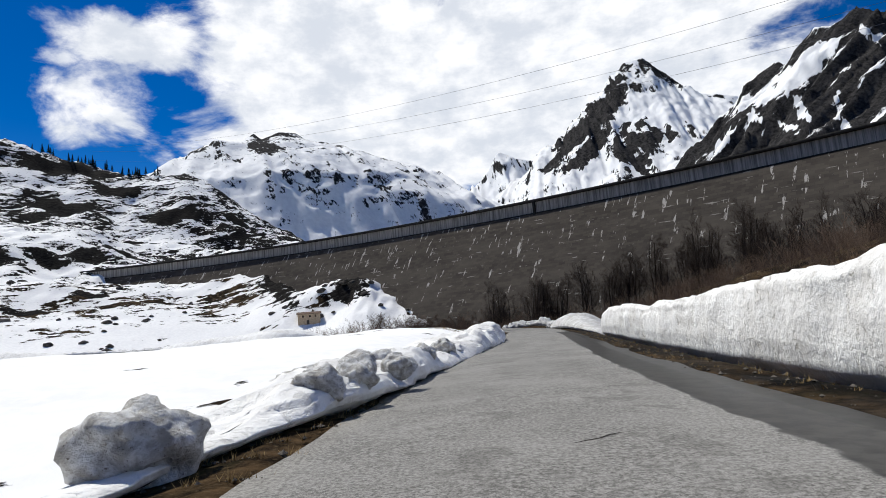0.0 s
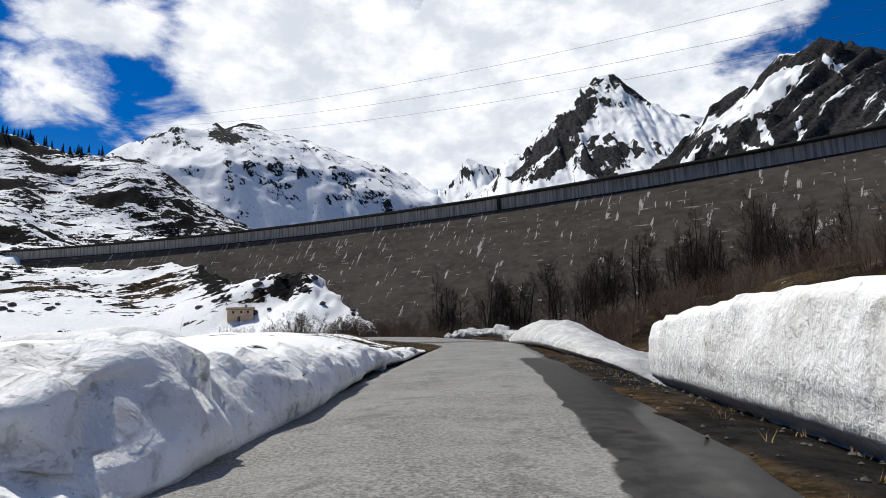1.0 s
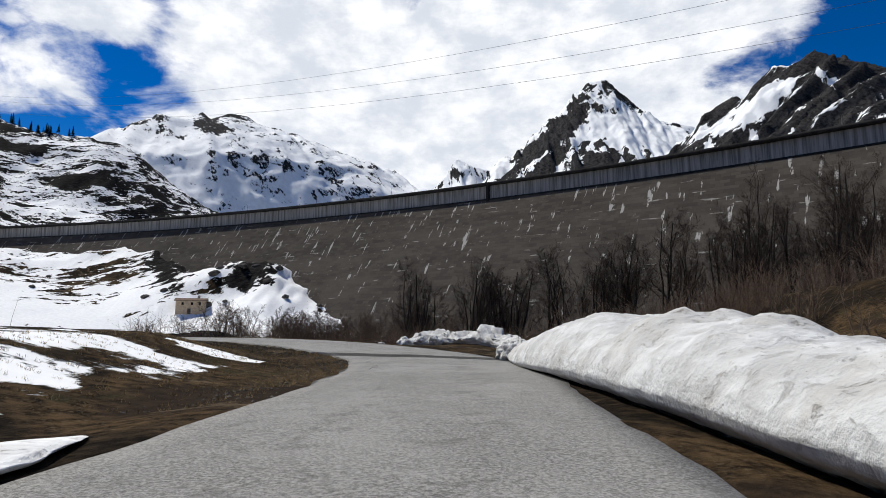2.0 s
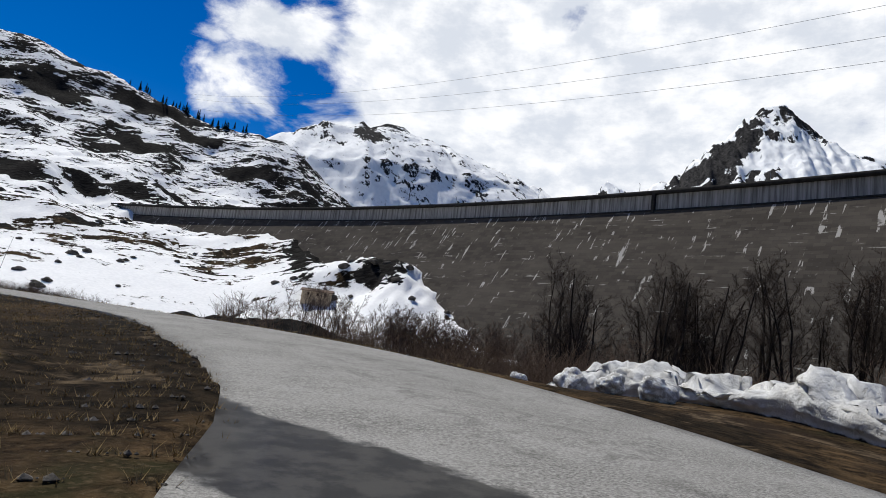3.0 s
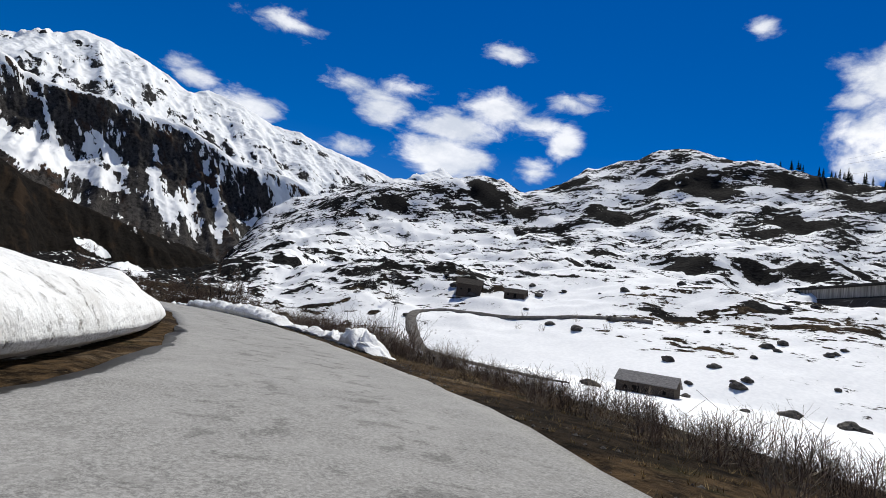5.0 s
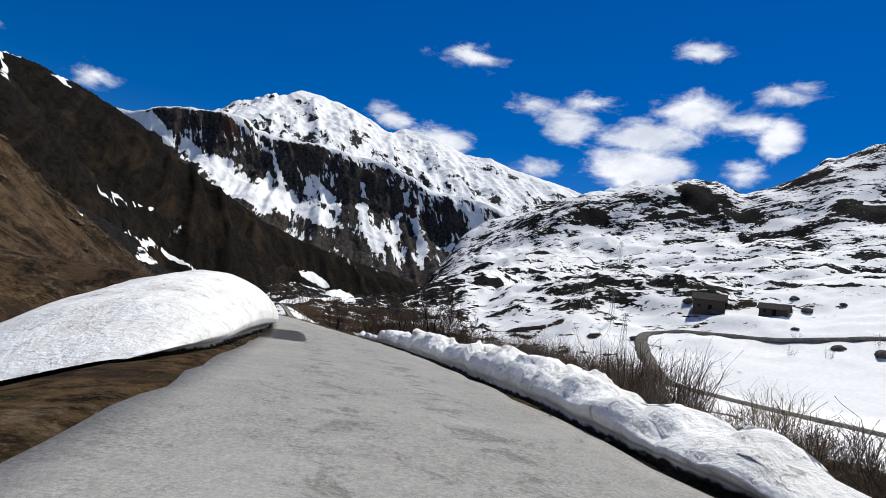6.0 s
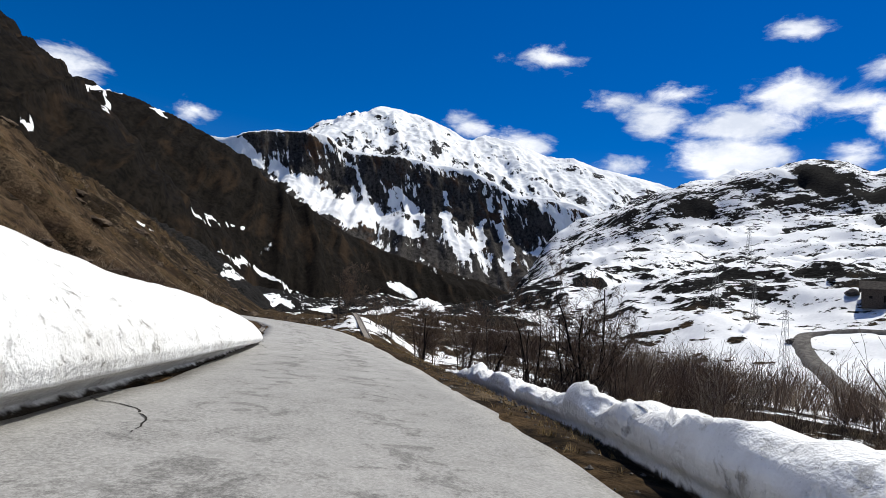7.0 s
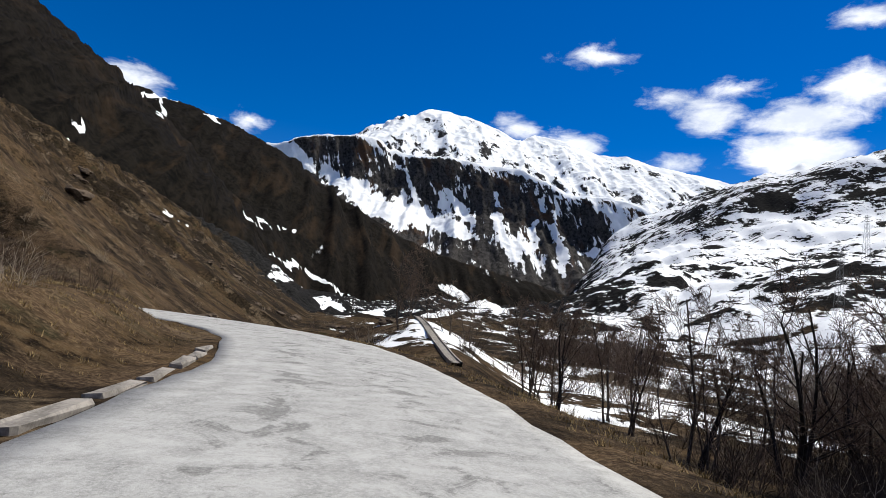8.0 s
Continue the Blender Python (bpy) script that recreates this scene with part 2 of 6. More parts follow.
def bank_snow(name, grey, white, soiled):
    """Old ploughed snow: grey, pitted and speckled with grit."""
    m, N, p = material(name)
    v = place(N)
    a, b = N.noise(v, 1.3, 7.0, 0.6, 0.3), N.noise(v, 9.0, 5.0, 0.6)
    c = N.mix(N.step(a, 0.35, 0.68), (grey, grey * 0.99, grey * 0.97, 1), (white, white, white * 0.99, 1))
    grime = N.step(N.noise(v, 0.55, 8.0, 0.68, 0.6), 0.46, 0.66)
    c = N.mix(N.math("MULTIPLY", grime, soiled), c, (0.47, 0.445, 0.41, 1))
    pits = N.math("MULTIPLY", N.step(N.noise(v, 3.4, 8.0, 0.72, 0.5), 0.55, 0.66), N.math("MULTIPLY_ADD", grime, 0.55, 0.3))
    c = N.mix(pits, c, (0.33, 0.30, 0.265, 1))
    speck = N.math("MULTIPLY", N.step(N.noise(v, 26.0, 3.0, 0.6), 0.66, 0.72), N.step(N.noise(v, 2.3, 8.0, 0.7), 0.46, 0.60))
    c = N.mix(N.math("MULTIPLY", speck, 0.8), c, (0.10, 0.08, 0.06, 1))
    # dark foot: mud, and the undercut's shade put into the colour
    at = N.add("ShaderNodeAttribute")
    at.attribute_name = "mud_and_shade"
    low = N.step(N.math("ADD", at.outputs["Fac"], N.math("MULTIPLY", N.math("SUBTRACT", N.noise(v, 3.0, 5.0), 0.5), 0.8)), 0.5, 0.75)
    c = N.mix(low, c, (0.035, 0.028, 0.02, 1))
    N.put(p, "Base Color", c)
    N.put(p, "Roughness", 0.6)
    relief(N, p, N.math("ADD", N.math("ADD", a, N.math("MULTIPLY", pits, -0.25)), N.math("MULTIPLY", b, 0.3)), 0.75, 0.16)
    return m


def dam_material():
    m, N, p = material("dam_masonry")
    v = N.add("ShaderNodeUVMap").outputs[0]
    br = N.add("ShaderNodeTexBrick", Vector=v, Scale=1.0, Mortar_Size=0.035, Bias=0.0, Color1=(0.078, 0.068, 0.058, 1), Color2=(0.051, 0.045, 0.039, 1), Mortar=(0.043, 0.038, 0.034, 1))
    br.inputs["Brick Width"].default_value, br.inputs["Row Height"].default_value = 3.0, 1.5
    big = N.noise(N.stretch(v, (0.4, 1.0, 1.0)), 0.09, 6.0, 0.6)
    c = N.mix(N.math("MULTIPLY", N.step(big, 0.4, 0.65), 0.55), br.outputs[0], (0.098, 0.086, 0.073, 1))
    slant = N.stretch(v, (1.0, 0.13, 1.0), (0, 0, 9))
    drip = N.noise(slant, 0.55, 4.0, 0.6)
    there = N.noise(N.stretch(v, (1.0, 1.6, 1.0)), 0.10, 4.0, 0.6)
    high = N.step(N.add("ShaderNodeSeparateXYZ", Vector=v).outputs[1], 20.0, 80.0)
    lime = N.math("MULTIPLY", N.step(drip, 0.60, 0.63), N.step(N.math("MULTIPLY_ADD", high, 0.09, there), 0.53, 0.60))
    seam = N.noise(N.stretch(v, (0.12, 1.0, 1.0)), 0.8, 3.0, 0.5)
    lime = N.math("MAXIMUM", lime, N.math("MULTIPLY", N.step(seam, 0.63, 0.66), N.math("MULTIPLY", N.step(there, 0.50, 0.58), 0.6)))
    c = N.mix(N.math("MULTIPLY", lime, 0.75), c, (0.46, 0.44, 0.41, 1))
    N.put(p, "Base Color", c)
    N.put(p, "Roughness", 0.88)
    relief(N, p, N.math("ADD", br.outputs["Fac"], N.math("MULTIPLY", N.noise(v, 2.0, 5.0), -0.6)), 0.5, 0.2)
    return m


def band_material():
    m, N, p = material("crest_concrete")
    v = N.add("ShaderNodeUVMap").outputs[0]
    drip = N.noise(N.stretch(v, (1.0, 0.04, 1.0)), 0.8, 5.0, 0.65)
    c = N.mix(N.step(drip, 0.35, 0.62), (0.12, 0.113, 0.105, 1), (0.33, 0.318, 0.298, 1))
    c = N.mix(N.math("MULTIPLY", N.step(drip, 0.62, 0.72), 0.7), c, (0.42, 0.41, 0.39, 1))
    N.put(p, "Base Color", c)
    N.put(p, "Roughness", 0.85)
    return m


MAT_GROUND, MAT_ROAD, MAT_BANK = ground_material(), asphalt_material(), bank_snow("bank_snow", 0.78, 0.9, 0.32)
MAT_OLD = bank_snow("old_dirty_snow", 0.47, 0.66, 0.55)
MAT_DAM, MAT_BAND = dam_material(), band_material()
# the coping's dark colour, which also paints the ledge's shadow line
MAT_DARK = plain("dark_coping_and_shadow", (0.03, 0.029, 0.028), 0.8, 0.3, 0.5)
MAT_BARK = plain("bark", (0.085, 0.068, 0.055), 0.9, 0.45, 6.0)
MAT_TWIG = plain("twigs", (0.14, 0.10, 0.075), 0.9, 0.4, 5.0)
MAT_PALE = plain("pale_twigs", (0.27, 0.22, 0.165), 0.9, 0.35, 5.0)
MAT_WALL = plain("ochre_render", (0.42, 0.33, 0.23), 0.85, 0.2, 1.2)
MAT_TIMBER = plain("grey_timber", (0.075, 0.062, 0.052), 0.8, 0.35, 3.0)
MAT_SLATE = plain("slate_roof", (0.20, 0.19, 0.185), 0.75, 0.3, 2.0)
MAT_STEEL = plain("galvanised_steel", (0.2, 0.2, 0.197), 0.55, 0.25, 3.0, 0.5)
MAT_STONE = plain("boulder_stone", (0.085, 0.078, 0.07), 0.9, 0.5, 1.5, 0, 0.8, 0.1)
MAT_KERB = plain("kerb_stone", (0.23, 0.205, 0.18), 0.85, 0.35, 3.0, 0, 0.5)
MAT_BLACK = plain("dark_opening", (0.012, 0.011, 0.01), 0.9, 0.2)
ROCKY = ((0.010, 0.010, 0.0105, 1), (0.055, 0.052, 0.051, 1))
MAT_PYRAMID = snow_rock("peak_snow", 0.014, 0.15, 0.35, *ROCKY, fall=0.35)
MAT_CRAG = snow_rock("crag", 0.018, -0.05, 0.3, *ROCKY, fall=0.28)
MAT_PLATEAU = snow_rock("plateau_snow", 0.034, 0.05, 0.4, *ROCKY, fall=0.9)
MAT_WHITE = snow_rock("high_snow", 0.016, 0.19, 0.35, *ROCKY, fall=0.6)
MAT_CLIFF = snow_rock("cliff", 0.022, -0.285, 0.12, (0.010, 0.0095, 0.0093, 1), (0.068, 0.062, 0.058, 1), fall=0.45, soil=(0.085, 0.050, 0.032, 1), edge=0.02, crisp=0.8)


# ---- ground shape ----
def resample(pts, step):
    """A smooth line through the points, in even steps."""
    p = np.array(pts, float)
    p = np.vstack([2 * p[0] - p[1], p, 2 * p[-1] - p[-2]])
    out = []
    for i in range(1, len(p) - 2):
        n = max(2, int(np.linalg.norm(p[i + 1] - p[i]) / step))
        t = np.linspace(0, 1, n, endpoint=False)[:, None]
        a, b, c, d = p[i - 1], p[i], p[i + 1], p[i + 2]
        out.append(0.5 * (2 * b + (c - a) * t + (2 * a - 5 * b + 4 * c - d) * t ** 2 + (3 * b - a - 3 * c + d) * t ** 3))
    return np.vstack(out + [p[-2:-1]])


# the road's middle line: x, y, z, half its width
ROAD_LINE = resample([
    (-6, -60, 0, 3), (-1.6, -20, 0, 3), (0.9, 3, 0, 3.0), (2.3, 15, -0.1, 3.0), (4.4, 29, -0.2, 2.9), (7.2, 46, -0.4, 2.9), (10.0, 66, -0.65, 3.0),
    (11.6, 78, -0.8, 3.3), (11.6, 87, -0.9, 3.6), (9.1, 95.2, -0.8, 3.9), (4.2, 102.0, -0.55, 4.0), (-2.8, 108.6, -0.4, 3.8), (-12.2, 113.6, -0.35, 3.55), (-22.2, 117.3, -0.3, 3.6),
    (-33.2, 120.8, -0.25, 3.4), (-44, 122.9, -0.15, 3.0), (-58, 122.9, 0, 2.7), (-70, 121.9, 0.05, 2.8), (-81, 120.5, 0, 2.9), (-90.1, 119.0, -0.1, 2.9),
    (-101, 116.9, -0.25, 2.6), (-111, 114.1, -0.3, 2.55), (-120, 111.3, -0.3, 2.5), (-128, 108.4, -0.3, 2.55), (-135.5, 104.2, -0.3, 2.8), (-141, 97, -0.3, 2.9), (-143.5, 87, -0.3, 2.9), (-143, 72, -0.3, 2.9), (-140, 50, -0.3, 2.9), (-136, 20, 0, 2.9)], 0.8)
TANGENT = np.gradient(ROAD_LINE[:, :2], axis=0)
TANGENT /= np.linalg.norm(TANGENT, axis=1)[:, None]


def near_road(x, y):
    """For flat arrays: distance from the middle line (left of it positive), the road's height and half width there, and the index along it."""
    x, y = np.asarray(x, float), np.asarray(y, float)
    best, idx = np.empty(x.shape), np.empty(x.shape, int)
    for k in range(0, len(x), 4000):
        d = (x[k:k + 4000, None] - ROAD_LINE[:, 0]) ** 2 + (y[k:k + 4000, None] - ROAD_LINE[:, 1]) ** 2
        idx[k:k + 4000] = d.argmin(1)
        best[k:k + 4000] = d.min(1)
    dx, dy = x - ROAD_LINE[idx, 0], y - ROAD_LINE[idx, 1]
    side = np.sign(TANGENT[idx, 0] * dy - TANGENT[idx, 1] * dx)
    return np.sqrt(best) * side, ROAD_LINE[idx, 2], ROAD_LINE[idx, 3], idx


def smooth(x, lo, hi):
    t = np.clip((x - lo) / (hi - lo), 0, 1)
    return t * t * (3 - 2 * t)


_rng = np.random.RandomState(7)
_LATTICE = _rng.rand(256, 256)


def value_noise(x, y):
    xi, yi = np.floor(x).astype(int), np.floor(y).astype(int)
    fx, fy = x - xi, y - yi
    fx, fy = fx * fx * (3 - 2 * fx), fy * fy * (3 - 2 * fy)
    g = lambda i, j: _LATTICE[(xi + i) & 255, (yi + j) & 255]
    return (g(0, 0) * (1 - fx) + g(1, 0) * fx) * (1 - fy) + (g(0, 1) * (1 - fx) + g(1, 1) * fx) * fy - 0.5


def fractal(x, y, size, octaves=5, rough=0.5, ridged=False):
    v, a, f = 0, 1.0, 1.0 / size
    for o in range(octaves):
        n = value_noise(x * f + 17.3 * o, y * f - 9.1 * o)
        v = v + a * ((0.5 - np.abs(n) * 2) if ridged else n)
        a, f = a * rough, f * 2.03
    return v


CX, CY, CR, CREST = -447.0, -384.0, 842.0, 58.9      # the dam's arc and the height of its crest


def ridge_at(x, y, px, py, az, length):
    """How far along and to the left of a line that starts at a place and runs at an azimuth."""
    a = radians(az)
    return (x - px) * -math.sin(a) + (y - py) * math.cos(a), -(x - px) * math.cos(a) - (y - py) * math.sin(a)


# how the hill's crest rises and dips, by bearing from the bend
CREST_AT = (21, 24.5, 27, 30, 34, 38, 41, 44, 46, 48.1, 50, 52, 54.5, 56.4, 58, 60.4, 62, 65, 68, 71)
CREST_BY = (1.0, 1.0, 0.95, 0.945, 1.0, 1.0, 1.02, 1.03, 1.015, 1.0, 0.945, 0.955, 0.985, 0.945, 0.93, 0.927, 1.0, 1.015, 1.02, 0.98)


# bare rock ledges on the hill: x, y and half their height up the slope
LEDGES = [(-427, 183, 8), (-685, 268, 7), (-743, 342, 11), (-509, 226, 6), (-712, 454, 15), (-561, 539, 18), (-353, 352, 7), (-376, 392, 6), (-534, 556, 8), (-326, 413, 11), (-302, 424, 6), (-525, 641, 18),
          (-561, 607, 9), (-421, 600, 10), (-418, 659, 19), (-473, 721, 13), (-446, 766, 17), (-395, 728, 12), (-296, 460, 8), (-284, 475, 8), (-195, 329, 5), (-279, 517, 8), (-210, 294, 5), (-664, 482, 11), (-312, 609, 13), (-235, 543, 10), (-313, 699, 13)]


def terrain(x, y):
    """Height, snow cover and rockiness of the ground, for flat arrays."""
    d, rz, hw, idx = near_road(x, y)
    ad = np.abs(d)
    # the broad hillside beyond the dam's far end
    u = x * -0.55 + (y - 150) * 0.83
    v = x * -0.83 + (y - 150) * -0.55
    hill = np.interp(u, [-400, 90, 127, 160, 195, 269, 377, 564, 649, 760, 900, 1100, 1600], [-3, -4.5, -5.5, -5.0, 8.5, 34, 55, 108, 160, 226, 232, 200, 150])
    beside = (y - 130) * 0.9986 + (x + 250) * 0.052      # how far north of the valley's floor
    hill = -3 + (hill + 3) * smooth(-v, -1050, -760) * (0.35 + 0.65 * smooth(v, -420, -40)) * np.where(x < -200, smooth(beside, -40, 55), 1)
    hill += 52 * np.exp(-(((x + 640) / 105) ** 2 + ((y - 670) / 105) ** 2)) + 40 * np.exp(-(((x + 735) / 75) ** 2 + ((y - 452) / 70) ** 2)) + 52 * np.exp(-(((x + 835) / 120) ** 2 + ((y - 330) / 95) ** 2))
    hill += 14 * np.exp(-(((x + 480) / 110) ** 2 + ((y - 780) / 110) ** 2))
    rough = smooth(u + 0.7 * np.maximum(v - 110, 0), 150, 400)
    bear = np.degrees(np.arctan2(-(x + 20), y - 115))
    hill *= 1 + (np.interp(bear, CREST_AT, CREST_BY) - 1) * smooth(np.hypot(x + 20, y - 115), 450, 720)
    hill += rough * (26 * fractal(x, y, 110, 6, 0.55) + 5 * fractal(x, y, 34, 4, 0.6, True)) * smooth(-v, -1000, -700)
    ledge = np.zeros(x.shape)
    ragged = 0.55 * fractal(x, y, 16, 4, 0.6)
    for lx, ly, lr in LEDGES:
        lu, lv = (x - lx) * -0.55 + (y - ly) * 0.83, (x - lx) * -0.83 + (y - ly) * -0.55
        ledge = np.maximum(ledge, smooth(1.35 - np.hypot(lv / (1.9 * lr), lu / (0.9 * lr)) + ragged, 0, 0.7) * np.minimum(1, lr / 9))
    h = hill
    # the rocky knoll with the house on it, before the dam
    kn = np.exp(-(((x + 24) / 56) ** 2 + ((y - 330) / 38) ** 2) ** 1.5)
    h = h + 18 * kn * (1 + 0.5 * fractal(x, y, 14, 4, 0.55))
    # the ground heaped against the dam's foot beside the knoll
    foot = np.interp(np.degrees(np.arctan2(-(x + 6), y - 108)), [0, 6.7, 9.2, 11.9, 15.6, 19.6, 25.4, 32], [0, 4.5, 8.5, 9, 6.5, 11, 2.5, 0]) * smooth(np.hypot(x - CX, y - CY), 735, 812) * smooth(865 - np.hypot(x - CX, y - CY), 0, 15) * (y > 200)
    h = h + foot * (1 + 0.35 * fractal(x, y, 16, 4, 0.55))
    # dark rocky hummocks below the road, with a snow mound among them
    hum = np.maximum(np.exp(-(((x + 38) / 15) ** 2 + ((y - 179) / 10) ** 2) ** 1.5), np.exp(-(((x + 22) / 11) ** 2 + ((y - 162) / 9) ** 2) ** 1.5))
    mound = smooth(1.2 - np.hypot((x + 27) / 3.6, (y - 166) / 2.6), 0, 0.5)
    h = h + hum * (2.9 + 2.6 * fractal(x, y, 7, 5, 0.55)) + 1.5 * mound
    # the wooded bank to the east, under the dam
    east = smooth(x - 0.12 * y, 8, 40)
    e = np.maximum(0, x - 12 - 0.02 * y) * 0.21 * smooth(230 - y, 0, 190) + 0.012 * np.maximum(0, x - 12) ** 1.0
    h = np.where(x > 0, h + east * (e + 2.2), h)
    # the slope south of the valley
    al, s = ridge_at(x, y, -128, 100, 109, 1)
    s = s + 5 * fractal(x, y, 70, 3)
    south = np.where(s > 0, 90 * (1 - np.exp(-np.minimum(s, 190) * (0.5 + 0.0024 * np.minimum(s, 190)) / 90)), 0)
    reach = smooth(al, -50, 8)
    ribs = fractal(al + 0.4 * s, s * 0.3, 30, 6, 0.58, True)
    h = h + reach * smooth(470 - al, 0, 160) * (south + smooth(s, 2, 50) * (5 * fractal(x, y, 50, 5, 0.55) + 7 * ribs + 2.0 * fractal(x, y, 6, 4, 0.6, True)))
    # the low rib that carries the concrete channel
    t = np.clip(((x + 153) * -37 + (y - 108.2) * -10) / 1469.0, 0, 1)
    rib = -1.9 + 3.4 * t - 0.45 * np.maximum(0, np.hypot(x + 153 + 37 * t, y - 108.2 + 10 * t) - 1.0)
    h = np.where(x < -140, np.maximum(h, rib), h)
    # a level apron outside the bend
    apron = np.exp(-(((x - 16) / 13) ** 2 + ((y - 103) / 15) ** 2) ** 1.5)
    h = h * (1 - apron) - 0.75 * apron
    # meadow inside the bend
    inside = smooth(d, 3, 7) * smooth(70 - np.hypot(x + 30, y - 70), -10, 40)
    h = h * (1 - inside) + inside * (-0.3 + 0.8 * smooth(d, 3, 12) + 0.35 * fractal(x, y, 9, 4))
    # the grassy bank inside the last bend
    knob = smooth(d, 1.6, 3.6) * smooth(-x, 106, 116) * smooth(152 + x, 0, 8) * (s < 40) * smooth(y, 55, 75)
    h = h * (1 - knob) + knob * np.maximum(h, 0.6 + 0.5 * fractal(x, y, 5, 4, 0.6) + 1.3 * smooth(d, 6, 13))
    # far away the valley rises a little
    far = np.hypot(x + 60, y - 100)
    h = h + 0.02 * np.maximum(0, far - 300) * smooth(-x, 100, 400)
    h = h + 0.12 * fractal(x, y, 4, 4) + 0.9 * fractal(x, y, 22, 4) * smooth(ad, 8, 30)
    # the road bed and its shoulders
    shelf = 7.5 * smooth(-x, -6, 10) * smooth(84 + x, 0, 12) * (d < 0)
    w = smooth(ad - shelf, hw + 0.7, hw + 9 - 5.6 * (knob > 0))
    shoulder = rz + 0.02 - 0.06 * np.maximum(0, ad - hw) + 0.05 * fractal(x, y, 1.7, 3)
    h = np.where(ad < hw, rz - 0.16 * smooth(hw - ad, 0, 0.8), shoulder * (1 - w) + h * w)
    # cover
    snow = np.full(x.shape, 0.70)
    snow -= 0.08 * smooth(u, 690, 760) + 0.12 * smooth(u, 725, 775)
    snow += 0.24 * smooth(260 - u, 0, 120) * smooth(-x, -10, 60) * smooth(230 - v, 0, 120) + 0.05 * rough
    snow += 0.4 * np.exp(-(((x + 205) / 80) ** 2 + ((y - 222) / 36) ** 2) ** 2)
    snow -= 0.07 * smooth(x, -560, -420) * smooth(u, 380, 460)
    snow -= 0.6 * ledge + 0.5 * smooth(foot, 6.5, 10)
    snow -= 0.9 * kn * (0.15 + fractal(x, y, 18, 3))
    snow -= 1.6 * hum + 0.6 * np.exp(-(((x + 14) / 13) ** 2 + ((y - 172) / 26) ** 2))
    snow = np.where(reach * smooth(s, -12, 6) > 0.3, snow - 0.95, snow)
    snow -= 0.75 * smooth(x, 4, 16) * (x > 0)
    snow -= 0.30 * smooth(-x, 60, 120) * smooth(185 - y, 0, 40) + 0.25 * smooth(-x, 130, 260) * smooth(150 - y, -20, 60)
    snow -= 1.1 * smooth(hw + 4.5 - ad, 0, 3.0)
    snow -= 0.85 * np.exp(-(((x - 12) / 27) ** 2 + ((y - 136) / 20) ** 2)) + 1.7 * smooth(hw + 11 + 16 * np.exp(-((x + 38) / 16) ** 2) - ad, 0, 5) * (d < 0) * smooth(-x, -12, 0) * (y > 96) + 0.4 * np.exp(-(((x + 160) / 40) ** 2 + ((y - 145) / 18) ** 2))
    snow -= 0.8 * smooth(hw + 24 - ad, 0, 10) * (d < 0) * smooth(-x, 86, 110)
    snow -= 0.8 * np.exp(-(((x - 2) / 14) ** 2 + ((y - 92) / 16) ** 2)) + 0.6 * np.exp(-(((x + 12) / 13) ** 2 + ((y - 104) / 8) ** 2))
    for x0, y0, x1, y1, w in ((-405, -24, -650, -92, 13), (-650, -85, -400, 40, 15), (-600, -80, -420, 10, 5), (-268, -38, -280, -34, 4), (-224, 36, -290, 1, 3), (-300, 70, -380, 82, 8), (-420, 75, -560, 110, 16)):
        t = np.clip(((x - x0) * (x1 - x0) + (y - y0) * (y1 - y0)) / ((x1 - x0) ** 2 + (y1 - y0) ** 2), 0, 1)
        off = np.hypot(x - x0 - t * (x1 - x0), y - y0 - t * (y1 - y0)) / (w * np.sin(0.25 + 2.6 * t))
        snow += 1.5 * smooth(1.25 - off, 0, 0.8)
    snow += 1.9 * smooth(1.25 - np.hypot((x - 3.0) / 1.6, (y - 84.4) / 1.5), 0, 0.5)
    snow += 3.0 * mound
    rock = np.clip(hum + 0.45 * smooth(d, 3.0, 3.8) * smooth(7.5 - d, 0, 3) * (y > 78) * (x > -14) + 0.55 * smooth(-d, 2.4, 3.0) * smooth(6.5 - ad, 0, 1) * (y < 62) * (x > -6) + rough * 0.95 + ledge + kn * 0.5 + smooth(foot, 6, 9) + smooth(s, 150, 320) * reach * 0.6, 0, 1)
    return h, snow, rock


def axis(lo, hi, step, below, above, reach):
    """Even steps from lo to hi, then growing ones on either side."""
    core = list(np.arange(lo, hi + step, step))
    left, right = [lo], [core[-1]]
    st = step
    while left[-1] > -reach:
        st = min(st * below, 90)
        left.append(left[-1] - st)
    st = step
    while right[-1] < reach:
        st = min(st * above, 90)
        right.append(right[-1] + st)
    return np.array(left[:0:-1] + core + right[1:])


def grid_mesh(name, X, Y, Z, round_off=True):
    ny, nx = X.shape
    me = bpy.data.meshes.new(name)
    co = np.stack([X, Y, Z], -1).reshape(-1, 3)
    i = np.arange(ny * nx).reshape(ny, nx)
    quads = np.stack([i[:-1, :-1], i[:-1, 1:], i[1:, 1:], i[1:, :-1]], -1).reshape(-1, 4)
    me.vertices.add(len(co))
    me.vertices.foreach_set("co", co.ravel())
    me.loops.add(quads.size)
    me.loops.foreach_set("vertex_index", quads.ravel())
    me.polygons.add(len(quads))
    me.polygons.foreach_set("loop_start", np.arange(len(quads)) * 4)
    me.polygons.foreach_set("use_smooth", np.full(len(quads), round_off))
    me.update(calc_edges=True)
    return me


def attribute(me, name, values):
    a = me.attributes.new(name, "FLOAT", "POINT")
    a.data.foreach_set("value", np.asarray(values, np.float32).ravel())


